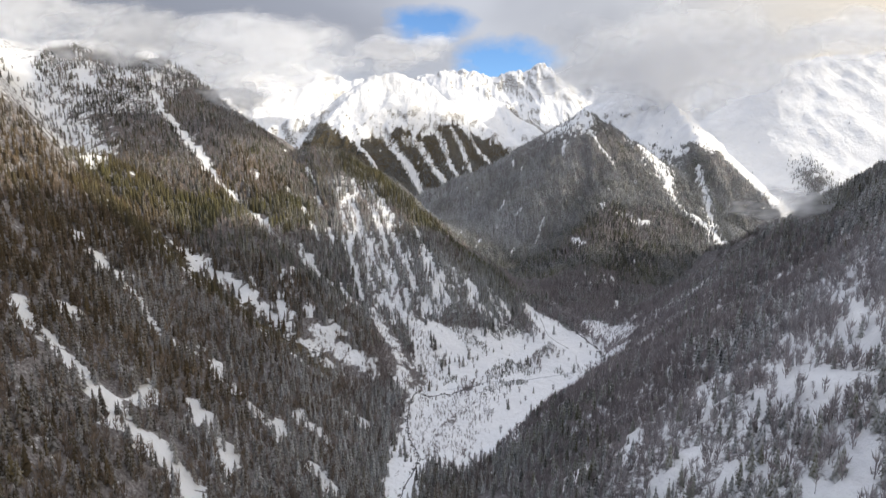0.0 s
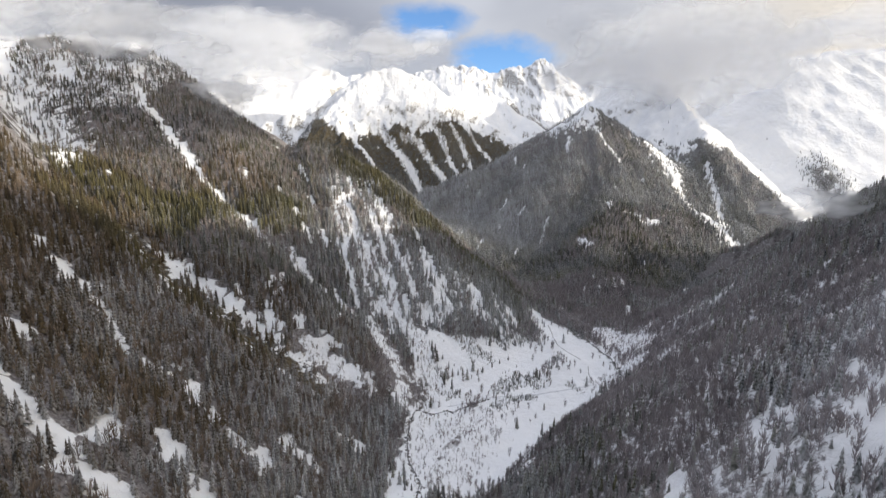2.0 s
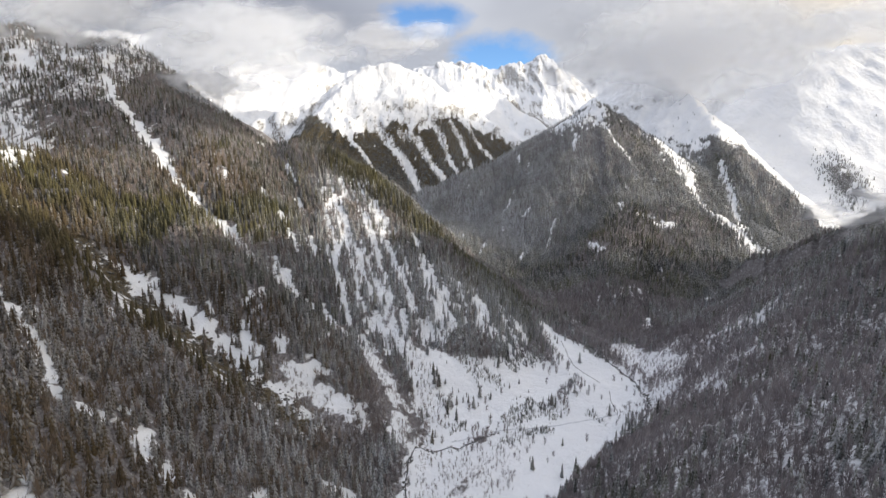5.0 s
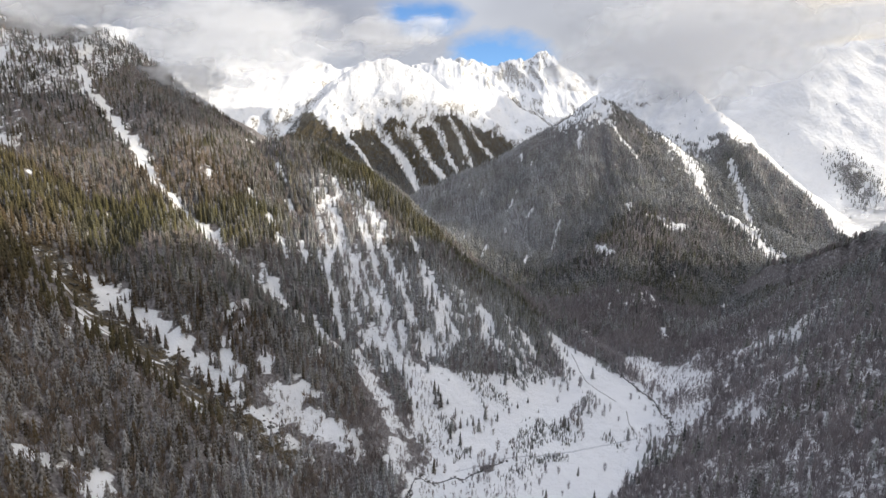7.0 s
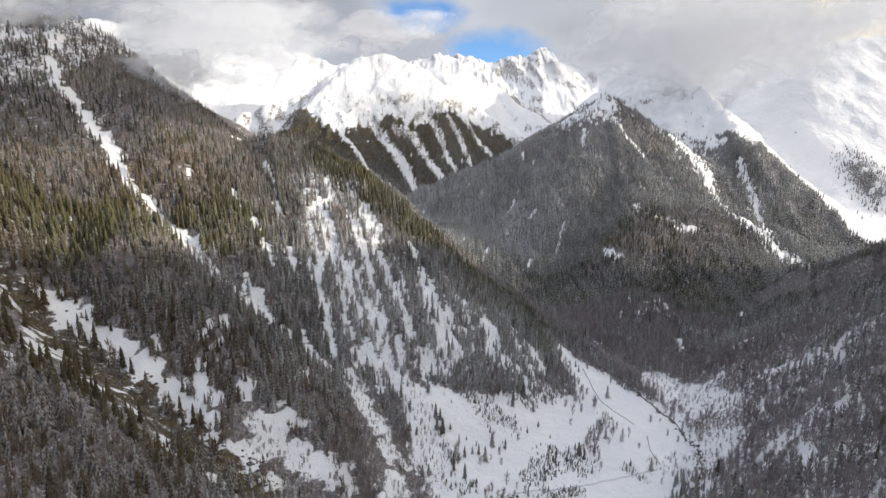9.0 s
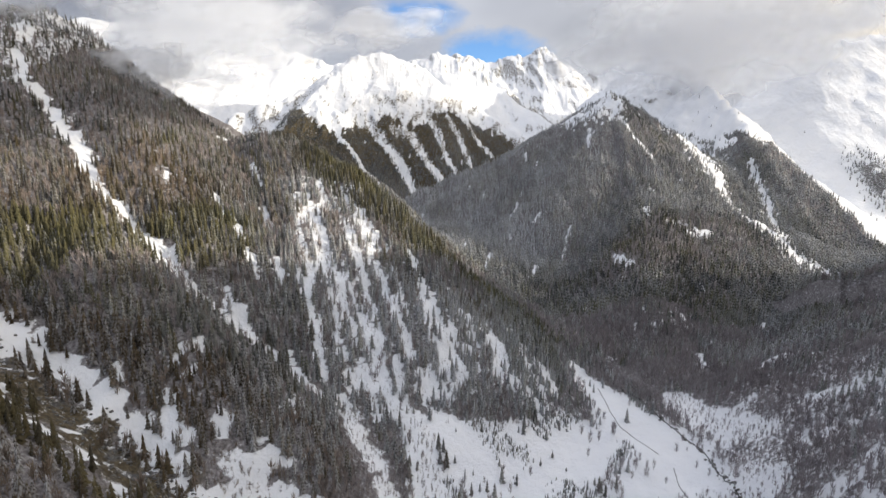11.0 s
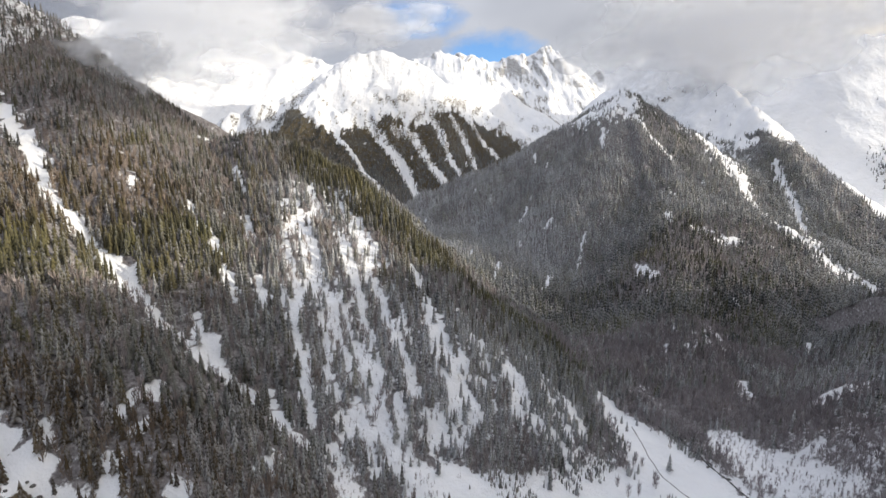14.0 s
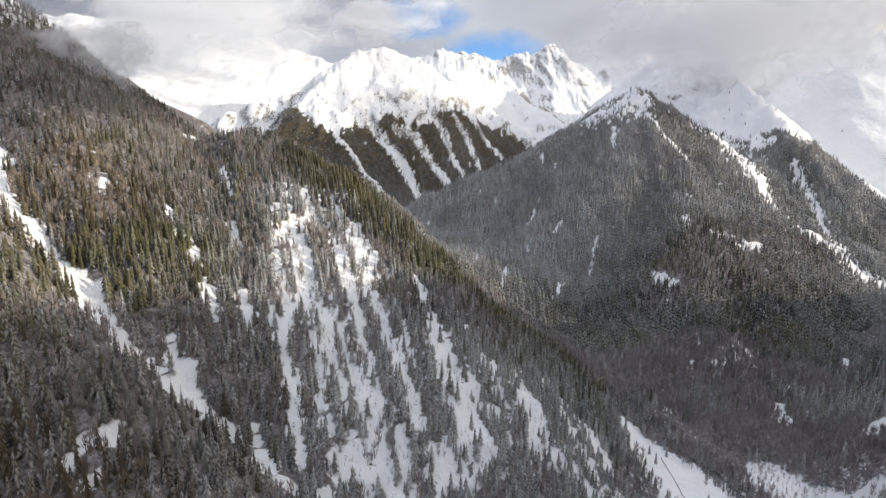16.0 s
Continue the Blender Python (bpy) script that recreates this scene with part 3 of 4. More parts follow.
def scatter(x0, x1, y0, y1, step, seed):
    rng = np.random.default_rng(seed)
    gx, gy = np.meshgrid(np.arange(x0, x1, step), np.arange(y0, y1, step))
    x = (gx + rng.uniform(-0.5, 0.5, gx.shape) * step).ravel()
    y = (gy + rng.uniform(-0.5, 0.5, gy.shape) * step).ravel()
    z = height(x, y)
    back = (height(x, y + 4) - height(x, y - 4)) / 8
    keep = (rng.random(len(x)) < cover(x, y, z)) & ((back > -0.30) | ((x > 60) & (y < 1250))) & ~(in_stretch(x, y) & (rng.random(len(x)) < 0.2)) & ~(in_west_stretch(x, y) & (rng.random(len(x)) < 0.55))
    return x[keep], y[keep], z[keep], rng


build_ground()


def spruce_shape(sides, tiers):
    """A unit spruce: jagged skirts of boughs one over another. Vertices, triangles, and how far out on a bough each vertex lies."""
    v, f, out = [], [], []
    for k in range(tiers):
        low = 0.05 + 0.83 * k / tiers
        top = min(1.0, low + 1.25 / tiers) if k < tiers - 1 else 1.0
        r = 0.18 * (1 - 0.80 * k / tiers)
        base = len(v)
        v.append((0, 0, top))
        out.append(0.0)
        for i in range(sides):
            a = 2 * math.pi * (i + 0.7 * k) / sides
            tip = i % 2
            rr = r * (1.0 + 0.25 * math.sin(2.3 * i + 1.7 * k) if tip else 0.66)
            v.append((rr * math.cos(a), rr * math.sin(a), low - (0.045 if tip else -0.02)))
            out.append(1.0 if tip else -0.6)
        f += [(base, base + 1 + i, base + 1 + (i + 1) % sides) for i in range(sides)]
    return np.array(v), np.array(f), np.array(out)


def bare_shape(twigs, seed=5):
    """A unit leafless tree: a slim stem, and fine upright twigs round it."""
    rng = random.Random(seed)
    v, f, out = [], [], []

    def blade(x, y, z, tx, ty, tz, w, a):
        base = len(v)
        v.extend([(x - w * math.cos(a), y - w * math.sin(a), z), (x + w * math.cos(a), y + w * math.sin(a), z), (tx, ty, tz)])
        out.extend([-0.3, -0.3, 0.7])
        f.append((base, base + 1, base + 2))

    for a in (0.3, 1.87):
        blade(0, 0, 0.0, 0, 0, 1.0, 0.016, a)
    for k in range(twigs):
        a = 2.4 * k
        r, z = 0.16 * math.sqrt(rng.random()), rng.uniform(0.12, 0.62)
        blade(0.45 * r * math.cos(a), 0.45 * r * math.sin(a), z, r * math.cos(a), r * math.sin(a), min(1.0, z + rng.uniform(0.22, 0.42) * (1 - r)), rng.uniform(0.013, 0.027), rng.uniform(0, 3.1))
    return np.array(v), np.array(f), np.array(out)


def wood(name, label, shape, x, y, z, tall, rng, mat):
    """All trees of one kind over one stretch of slope, joined."""
    sv, sf, tip = shape
    n, nv = len(x), len(sv)
    turn = rng.uniform(0, 2 * math.pi, n)
    c, s = np.cos(turn)[:, None], np.sin(turn)[:, None]
    girth = (tall * rng.uniform(0.8, 1.25, n))[:, None]
    px = x[:, None] + girth * (c * sv[None, :, 0] - s * sv[None, :, 1])
    py = y[:, None] + girth * (s * sv[None, :, 0] + c * sv[None, :, 1])
    pz = z[:, None] - 0.4 + tall[:, None] * sv[None, :, 2]
    co = np.stack([px, py, pz], -1).reshape(-1, 3)
    tri = (sf[None] + (np.arange(n) * nv)[:, None, None]).reshape(-1, 3)
    me = bpy.data.meshes.new(name)
    me.vertices.add(len(co))
    me.vertices.foreach_set("co", co.ravel())
    me.loops.add(tri.size)
    me.loops.foreach_set("vertex_index", tri.ravel().astype(np.int32))
    me.polygons.add(len(tri))
    me.polygons.foreach_set("loop_start", np.arange(0, tri.size, 3, dtype=np.int32))
    me.update(calc_edges=True)
    # the sunlit edges get a paler, greener tone in place of sunlight
    green = near_chain(x, y, SUNLIT_EDGE, 1.2, 0.4, 64)
    # distant woods are toned darker and cooler to imitate shade and haze
    tone = np.repeat(np.clip(0.32 + 0.25 * fbm(x / 90, y / 90, 61, 2) + 0.24 * green - 0.28 * (y > 2150) - 0.10 * (y > 1250) + rng.normal(0, 0.16, n), 0, 1), nv)
    low = np.clip(1 - (z - valley_floor(x, y)) / 120, 0, 1)
    frost = 0.08 + 0.03 * (x < 100) * (y < 1330) - 0.12 * np.clip((-40 - x) / 80, 0, 1) * np.clip((800 - y) / 60, 0, 1) + 0.12 * (x > 150) * (y < 1200) + 0.10 * low * (y < 1000) - 0.10 * np.clip((z - 220) / 80, 0, 1) * (x < -100) - 0.26 * green
    frost = frost + 0.13 * fbm(x / 140, y / 140, 62, 3) + 0.20 * near_chain(x, y, EAST_ZONE + FACE_ZONE + GULLY_ZONE, 1.2, 0.4, 63) + 0.16 * near_chain(x, y, HIGH_BRUSH, 0.9, 0.4, 66)
    warm = np.clip(near_chain(x, y, WARM_WOOD, 1.3, 0.5, 67) * 0.4 + 0.38 * (x < 60) * (y < 1330) + 0.50 * np.clip((-60 - x) / 80, 0, 1) * (y < 780) + 0.4 * fbm(x / 60, y / 60, 68, 2) - 0.3 * (y > 1330) - 0.2 * (x > 60), 0, 1) * (1 - 0.45 * green)
    frost = frost - 0.13 * near_chain(x, y, WARM_WOOD, 1.2, 0.4, 67)
    mid = (y > 1150) * (y < 2150)
    # mid-hill frost doubles as haze; less on its foot paints the shade there
    frost = frost + mid * (0.13 * np.clip((560 - x) / 300, 0, 1) + 0.12 - 0.05 * np.clip((1520 - y) / 150, 0, 1) + 0.12 * fbm(x / 16, y / 110, 65, 2)) - 0.01 * (y > 2150) - 0.2 * mid * np.clip((1650 - y) / 300, 0, 1) * (x < 560)
    frost = np.clip(frost + rng.normal(0, 0.10, n) * (1 - 0.6 * (y > 1150)), -0.3, 0.6)
    frost = (frost[:, None] + 0.30 * np.clip(frost[:, None] + 0.55, 0.2, 1) * tip[None]).ravel()
    me.attributes.new("tone", "FLOAT", "POINT").data.foreach_set("value", tone)
    me.attributes.new("warm", "FLOAT", "POINT").data.foreach_set("value", np.repeat(warm, nv))
    me.attributes.new("frost", "FLOAT", "POINT").data.foreach_set("value", frost)
    me.materials.append(mat)
    return tagged(new(name, me), label, "forest", kind="stuff")


def plant(x0, x1, y0, y1, step, seed, sides, tiers, tall, bare_share, twigs=9):
    x, y, z, rng = scatter(x0, x1, y0, y1, step, seed)
    size = tall * rng.uniform(0.5, 1.25, len(x)) * (1 - 0.55 * near_chain(x, y, GROVES + FROST_BRUSH, 1.0, 0.3, 74)) * (1 - 0.30 * np.clip((z - 260) / 120, 0, 1))
    chance = bare_share * (1 + 0.9 * fbm(x / 110, y / 110, 71, 2)) * (1 - 0.55 * np.clip((z - 230) / 120, 0, 1))
    chance += 0.8 * near_chain(x, y, BRUSH_ZONE + FROST_BRUSH, 1.0, 0.4, 72) + 0.30 * (x > 150) * (y < 1150) + 0.22 * near_chain(x, y, FACE_ZONE[:1], 1.0, 0.4, 73)
    chance -= 0.35 * near_chain(x, y, FACE_ZONE[1:], 1.2, 0.4, 76) + 0.6 * near_chain(x, y, GROVES, 1.1, 0.4, 77)
    chance -= 0.45 * np.clip((x - 420) / 80, 0, 1) * (y < 1200) + 0.7 * near_chain(x, y, SUNLIT_EDGE, 1.2, 0.4, 64) + 0.5 * near_chain(x, y, DARK_TAIL, 1.2, 0.4, 95)
    # more pale leafless trees imitate the mid hill's sunlit belt
    chance += 0.45 * near_chain(x, y, WARM_WOOD[-1:], 1.1, 0.5, 96)
    chance += 0.08 * (x < -120) * (y < 760) + 0.22 * (x < -300) * (y > 850) * (y < 1300) + 0.25 * fbm(x / 35, y / 35, 79, 2) * (y < 1200)
    leafless = rng.random(len(x)) < chance
    aside = np.abs(x) > 0.95 * y + 60  # the valley's flanks behind the open view
    for k, shape in ((~leafless & ~aside, spruce_shape(sides, tiers)), (~leafless & aside, spruce_shape(4, 3))):
        if k.any():
            wood("spruce_forest", "dense snow-dusted dark spruce forest on a steep slope", shape, x[k], y[k], z[k], size[k], rng, NEEDLES)
    for k, shape in ((leafless & ~aside, bare_shape(twigs)), (leafless & aside, bare_shape(4))):
        if k.any():
            wood("leafless_forest", "bare brown frosted trees among the spruces", shape, x[k], y[k], z[k], size[k] * 1.05, rng, TWIGS)


plant(-950, 0, 150, 1330, 5.0, 1, 8, 5, 19.0, 0.3, 22)


def plant_brush(x0, x1, y0, y1, step, seed):
    """Low frosted brushwood in the openings of the steep face."""
    rng = np.random.default_rng(seed)
    gx, gy = np.meshgrid(np.arange(x0, x1, step), np.arange(y0, y1, step))
    x = (gx + rng.uniform(-0.5, 0.5, gx.shape) * step).ravel()
    y = (gy + rng.uniform(-0.5, 0.5, gy.shape) * step).ravel()
    z = height(x, y)
    thin = np.clip(0.6 - 0.8 * cover(x, y, z), 0, 1) * np.maximum(near_chain(x, y, FACE_ZONE, 1.1, 0.3, 84), near_chain(x, y, GULLY_ZONE, 0.8, 0.3, 86))
    thin = np.maximum(thin, 0.75 * near_chain(x, y, FROST_BRUSH, 1.15, 0.6, 90))
    keep = rng.random(len(x)) < thin * (fbm(x / 12, y / 30, 75, 2) > -0.15)
    x, y, z = x[keep], y[keep], z[keep]
    wood("frosted_brush", "low frosted grey brushwood on the steep snowy face", bare_shape(7), x, y, z, rng.uniform(4.0, 10.0, len(x)), rng, TWIGS)


plant_brush(-340, 345, 480, 1110, 4.0, 6)


def plant_thickets(step, seed):
    """Young growth standing close in the groves of the valley floor."""
    rng = np.random.default_rng(seed)
    gx, gy = np.meshgrid(np.arange(-30, 270, step), np.arange(700, 975, step))
    x = (gx + rng.uniform(-0.5, 0.5, gx.shape) * step).ravel()
    y = (gy + rng.uniform(-0.5, 0.5, gy.shape) * step).ravel()
    keep = rng.random(len(x)) < 1.3 * near_chain(x, y, GROVES, 1.15, 0.7, 88) * (0.8 + 0.8 * fbm(x / 9, y / 9, 94, 2))
    x, y = x[keep], y[keep]
    z = height(x, y)
    half = rng.random(len(x)) < 0.55
    wood("young_spruces", "low dark spruce thicket in the snow of the valley floor", spruce_shape(6, 3), x[half], y[half], z[half], rng.uniform(2.5, 7.0, half.sum()), rng, NEEDLES)
    wood("thicket", "grey leafless thicket in the snow of the valley floor", bare_shape(7), x[~half], y[~half], z[~half], rng.uniform(2.0, 5.0, (~half).sum()), rng, TWIGS)


plant_thickets(2.2, 9)
plant(0, 950, 100, 1200, 4.6, 2, 8, 5, 16.0, 0.5, 24)
plant(-250, 1000, 1200, 2150, 5.7, 3, 6, 3, 18.0, 0.12)
plant(-900, 700, 2150, 2900, 6.0, 4, 4, 2, 15.0, 0.0)
plant(850, 1900, 1400, 2500, 6.5, 5, 4, 2, 16.0, 0.0)

plant(-560, 0, -120, 150, 7.0, 7, 4, 2, 21.0, 0.3)
plant(0, 640, -120, 100, 7.0, 8, 4, 2, 19.0, 0.4)


# ---- single trees of the near eastern slope ----
def part(name, bm, mat, parent, label="", tone=0.5, frost=0.1):
    """Links a bmesh as one mesh object under a thing or a part."""
    me = bpy.data.meshes.new(name)
    bm.to_mesh(me)
    bm.free()
    me.attributes.new("tone", "FLOAT", "POINT").data.foreach_set("value", np.full(len(me.vertices), tone))
    me.attributes.new("frost", "FLOAT", "POINT").data.foreach_set("value", np.full(len(me.vertices), frost))
    me.materials.append(mat)
    ob = new(name, me)
    ob.parent = parent
    return tagged(ob, label)


def limb(bm, a, b, ra, rb, sides=5):
    """A tapered round limb from a to b."""
    a, b = Vector(a), Vector(b)
    q = (b - a).to_track_quat("Z", "Y")
    rings = []
    for centre, r in ((a, ra), (b, rb)):
        rings.append([bm.verts.new(centre + q @ Vector((r * math.cos(2 * math.pi * i / sides), r * math.sin(2 * math.pi * i / sides), 0))) for i in range(sides)])
    for i in range(sides):
        bm.faces.new((rings[0][i], rings[0][(i + 1) % sides], rings[1][(i + 1) % sides], rings[1][i]))
    bm.faces.new(rings[1])


def bark():
    m, nodes, link, bsdf = material("bark")
    grain = noise_node(nodes, link, 3.0, 5.0, 0.6, (1.0, 1.0, 0.2))
    link(ramp_node(nodes, link, grain, [(0.3, (0.05, 0.042, 0.036)), (0.7, (0.16, 0.14, 0.125))]), bsdf.inputs["Base Color"])
    bsdf.inputs["Roughness"].default_value = 0.9
    return m


BARK = bark()


def make_spruce(rng, tall, slim, frost):
    """A spruce 'tall' metres high: trunk, and whorls of drooping snow-laden boughs."""
    thing = new("spruce")
    bm = bmesh.new()
    limb(bm, (0, 0, -0.8), (0, 0, tall * 0.5), 0.20, 0.12)
    limb(bm, (0, 0, tall * 0.5), (0, 0, tall * 0.97), 0.12, 0.02)
    part("trunk", bm, BARK, thing)
    bm = bmesh.new()
    whorls = 13
    for k in range(whorls):
        f = k / (whorls - 1)
        z = tall * (0.08 + 0.86 * f)
        reach = slim * tall * (1 - f) ** 0.85 * rng.uniform(0.85, 1.15) + 0.12
        n = 8 if f < 0.6 else 6
        for i in range(n):
            a = 2 * math.pi * (i + rng.uniform(-0.25, 0.25)) / n + k * 0.7
            r = reach * rng.uniform(0.7, 1.15)
            w = 0.42 * r * 2 * math.pi / n + 0.10
            d, sd = Vector((math.cos(a), math.sin(a), 0)), Vector((-math.sin(a), math.cos(a), 0))
            up = Vector((0, 0, 1))
            root = bm.verts.new(d * 0.05 + up * (z + 0.12 * r))
            tip = bm.verts.new(d * r + up * (z - 0.28 * r))
            l = bm.verts.new(d * r * 0.6 + sd * w + up * (z - 0.22 * r))
            m = bm.verts.new(d * r * 0.62 + up * (z - 0.02 * r))
            rr = bm.verts.new(d * r * 0.6 - sd * w + up * (z - 0.22 * r))
            for tri in ((root, l, m), (root, m, rr), (m, l, tip), (m, tip, rr)):
                bm.faces.new(tri)
    top = bm.verts.new((0, 0, tall * 1.02))
    ring = [bm.verts.new((0.22 * math.cos(1.26 * i), 0.22 * math.sin(1.26 * i), tall * 0.93)) for i in range(5)]
    for i in range(5):
        bm.faces.new((top, ring[i], ring[(i + 1) % 5]))
    part("crown", bm, NEEDLES, thing, "dark needles under a crust of snow", rng.uniform(0.1, 0.6), frost)
    return tagged(thing, "dark green spruce dusted with snow on the steep slope", "tree", "trees on the near slope")


def twig(bm, a, b, w):
    """A thin three-sided spike."""
    a, b = Vector(a), Vector(b)
    q = (b - a).to_track_quat("Z", "Y")
    tip = bm.verts.new(b)
    ring = [bm.verts.new(a + q @ Vector((w * math.cos(2.094 * i), w * math.sin(2.094 * i), 0))) for i in range(3)]
    for i in range(3):
        bm.faces.new((tip, ring[i], ring[(i + 1) % 3]))


def make_bare_tree(rng, tall, frost):
    """A leafless tree: a slim trunk, limbs that rise steeply, and a round crown of twigs."""
    thing = new("leafless_tree")
    bm = bmesh.new()
    limb(bm, (0, 0, -0.8), (0.1, 0, tall * 0.5), 0.19, 0.12)
    limb(bm, (0.1, 0, tall * 0.5), (0.0, 0.1, tall * 0.95), 0.12, 0.02)
    tips = []
    for k in range(15):
        z, a = tall * rng.uniform(0.30, 0.78), rng.uniform(0, 6.28)
        r, rise = tall * rng.uniform(0.07, 0.15), tall * rng.uniform(0.12, 0.24)
        tip = Vector((r * math.cos(a), r * math.sin(a), min(z + rise, tall)))
        limb(bm, (0.05, 0, z), tip, 0.06, 0.02, 3)
        tips.append((Vector((0.05, 0, z)), tip))
    part("trunk", bm, BARK, thing)
    bm = bmesh.new()
    for a, b in tips:
        for k in range(15):
            p = a.lerp(b, rng.uniform(0.25, 1.0))
            q = p + Vector((rng.uniform(-1.0, 1.0), rng.uniform(-1.0, 1.0), rng.uniform(0.3, 1.7)))
            twig(bm, p, q, 0.07)
    tagged(part("crown", bm, TWIGS, thing, "frosted brown twigs", rng.uniform(0.2, 0.8), frost), kind="stuff")
    return tagged(thing, "leafless brown tree with frosted twigs on the steep slope", "tree", "trees on the near slope")


def plant_stretch():
    rng = random.Random(12)
    kinds = [make_spruce(rng, 14.0, 0.15, 0.16), make_spruce(rng, 17.0, 0.13, 0.05), make_spruce(rng, 10.0, 0.18, 0.24), make_spruce(rng, 18.0, 0.14, 0.12)]
    kinds += [make_bare_tree(rng, 15.0, 0.22), make_bare_tree(rng, 17.0, 0.1), make_bare_tree(rng, 12.0, 0.28)]
    gen = np.random.default_rng(44)
    gx, gy = np.meshgrid(np.arange(95, 290, 6.2), np.arange(165, 400, 6.2))
    px = (gx + gen.uniform(-2.5, 2.5, gx.shape)).ravel()
    py = (gy + gen.uniform(-2.5, 2.5, gy.shape)).ravel()
    pz = height(px, py)
    ok = in_stretch(px, py) & (gen.random(len(px)) < 0.9 * cover(px, py, pz))
    places = list(zip(px[ok], py[ok], pz[ok]))
    rng.shuffle(places)
    used = set()
    for x, y, z in places[:330]:
        k = rng.randrange(4) if rng.random() < 0.36 else 4 + rng.randrange(3)
        g = rng.uniform(0.7, 1.15)
        m = Matrix.LocRotScale((x, y, z), Euler((rng.uniform(-0.04, 0.04), rng.uniform(-0.04, 0.04), rng.uniform(0, 6.28))), (g, g, g * rng.uniform(0.9, 1.1)))
        if k in used:
            copy_thing(kinds[k], m)
        else:
            kinds[k].matrix_basis = m
            used.add(k)


plant_stretch()


def plant_west_stretch():
    """Tall spruces standing close on the lower western slope."""
    rng = random.Random(15)
    kinds = [make_spruce(rng, 20.0, 0.15, 0.0), make_spruce(rng, 23.0, 0.14, 0.06), make_spruce(rng, 17.0, 0.17, -0.08)]
    for ob in kinds:
        tagged(ob, "tall dark spruce in the close wood on the western slope", group="trees on the western slope")
    gen = np.random.default_rng(47)
    gx, gy = np.meshgrid(np.arange(-285, -195, 6.5), np.arange(790, 865, 6.5))
    px = (gx + gen.uniform(-2.8, 2.8, gx.shape)).ravel()
    py = (gy + gen.uniform(-2.8, 2.8, gy.shape)).ravel()
    pz = height(px, py)
    ok = gen.random(len(px)) < cover(px, py, pz)
    for i, (x, y, z) in enumerate(list(zip(px[ok], py[ok], pz[ok]))[:140]):
        g = rng.uniform(0.65, 1.1)
        m = Matrix.LocRotScale((x, y, z), Euler((rng.uniform(-0.03, 0.03), rng.uniform(-0.03, 0.03), rng.uniform(0, 6.28))), (g, g, g * rng.uniform(0.9, 1.1)))
        if i < 3:
            kinds[i].matrix_basis = m
        else:
            copy_thing(kinds[rng.randrange(3)], m)


plant_west_stretch()


def plant_meadow():
    """Young spruces in loose groups on the open valley floor."""
    rng = random.Random(31)
    kinds = [make_spruce(rng, 9.0, 0.19, 0.10), make_spruce(rng, 6.0, 0.21, 0.02), make_spruce(rng, 11.0, 0.17, 0.06)]
    for ob in kinds:
        tagged(ob, "small dark spruce standing in the open snow of the valley floor", group="spruces on the valley floor")
    spots = []
    for chain in GROVES:
        for (ax, ay, aw), (bx, by, bw) in zip(chain, chain[1:]):
            for _ in range(max(2, int(math.hypot(bx - ax, by - ay) / 7))):
                f = rng.random()
                spots.append((ax + f * (bx - ax) + rng.gauss(0, 0.4 * aw), ay + f * (by - ay) + rng.gauss(0, 0.4 * aw)))
    spots += [(rng.uniform(-10, 120), rng.uniform(780, 850)) for _ in range(16)]
    for i, (x, y) in enumerate(spots):
        z = float(height(x, y))
        g = rng.uniform(0.55, 1.1)
        m = Matrix.LocRotScale((x, y, z), Euler((0, 0, rng.uniform(0, 6.28))), (g, g, g * rng.uniform(0.9, 1.15)))
        if i < 3:
            kinds[i].matrix_basis = m
        else:
            copy_thing(kinds[rng.randrange(3)], m)


plant_meadow()


# ---- stream, track and stones on the valley floor ----
def plain(name, low, high, scale, rough):
    m, nodes, link, bsdf = material(name)
    link(ramp_node(nodes, link, noise_node(nodes, link, scale, 5.0, 0.65), [(0.35, low), (0.65, high)]), bsdf.inputs["Base Color"])
    bsdf.inputs["Roughness"].default_value = rough
    return m


WATER = plain("dark_stream_water", (0.010, 0.014, 0.016), (0.04, 0.05, 0.055), 0.8, 0.12)
MUD = plain("trodden_muddy_snow", (0.07, 0.058, 0.045), (0.34, 0.33, 0.32), 0.5, 0.85)
SLUSH = plain("packed_snow", (0.52, 0.53, 0.55), (0.74, 0.75, 0.78), 0.3, 0.8)
STONE = plain("grey_stone", (0.05, 0.048, 0.045), (0.20, 0.19, 0.18), 0.9, 0.85)


def along(nodes, step):
    """Points every 'step' metres along a smooth line through the nodes."""
    pts = np.array(nodes, float)
    run = np.concatenate([[0], np.cumsum(np.hypot(*np.diff(pts, axis=0).T))])
    s = np.arange(0, run[-1], step)
    x, y = np.interp(s, run, pts[:, 0]), np.interp(s, run, pts[:, 1])
    k = np.ones(5) / 5
    x[2:-2], y[2:-2] = np.convolve(x, k, "valid"), np.convolve(y, k, "valid")
    return x, y


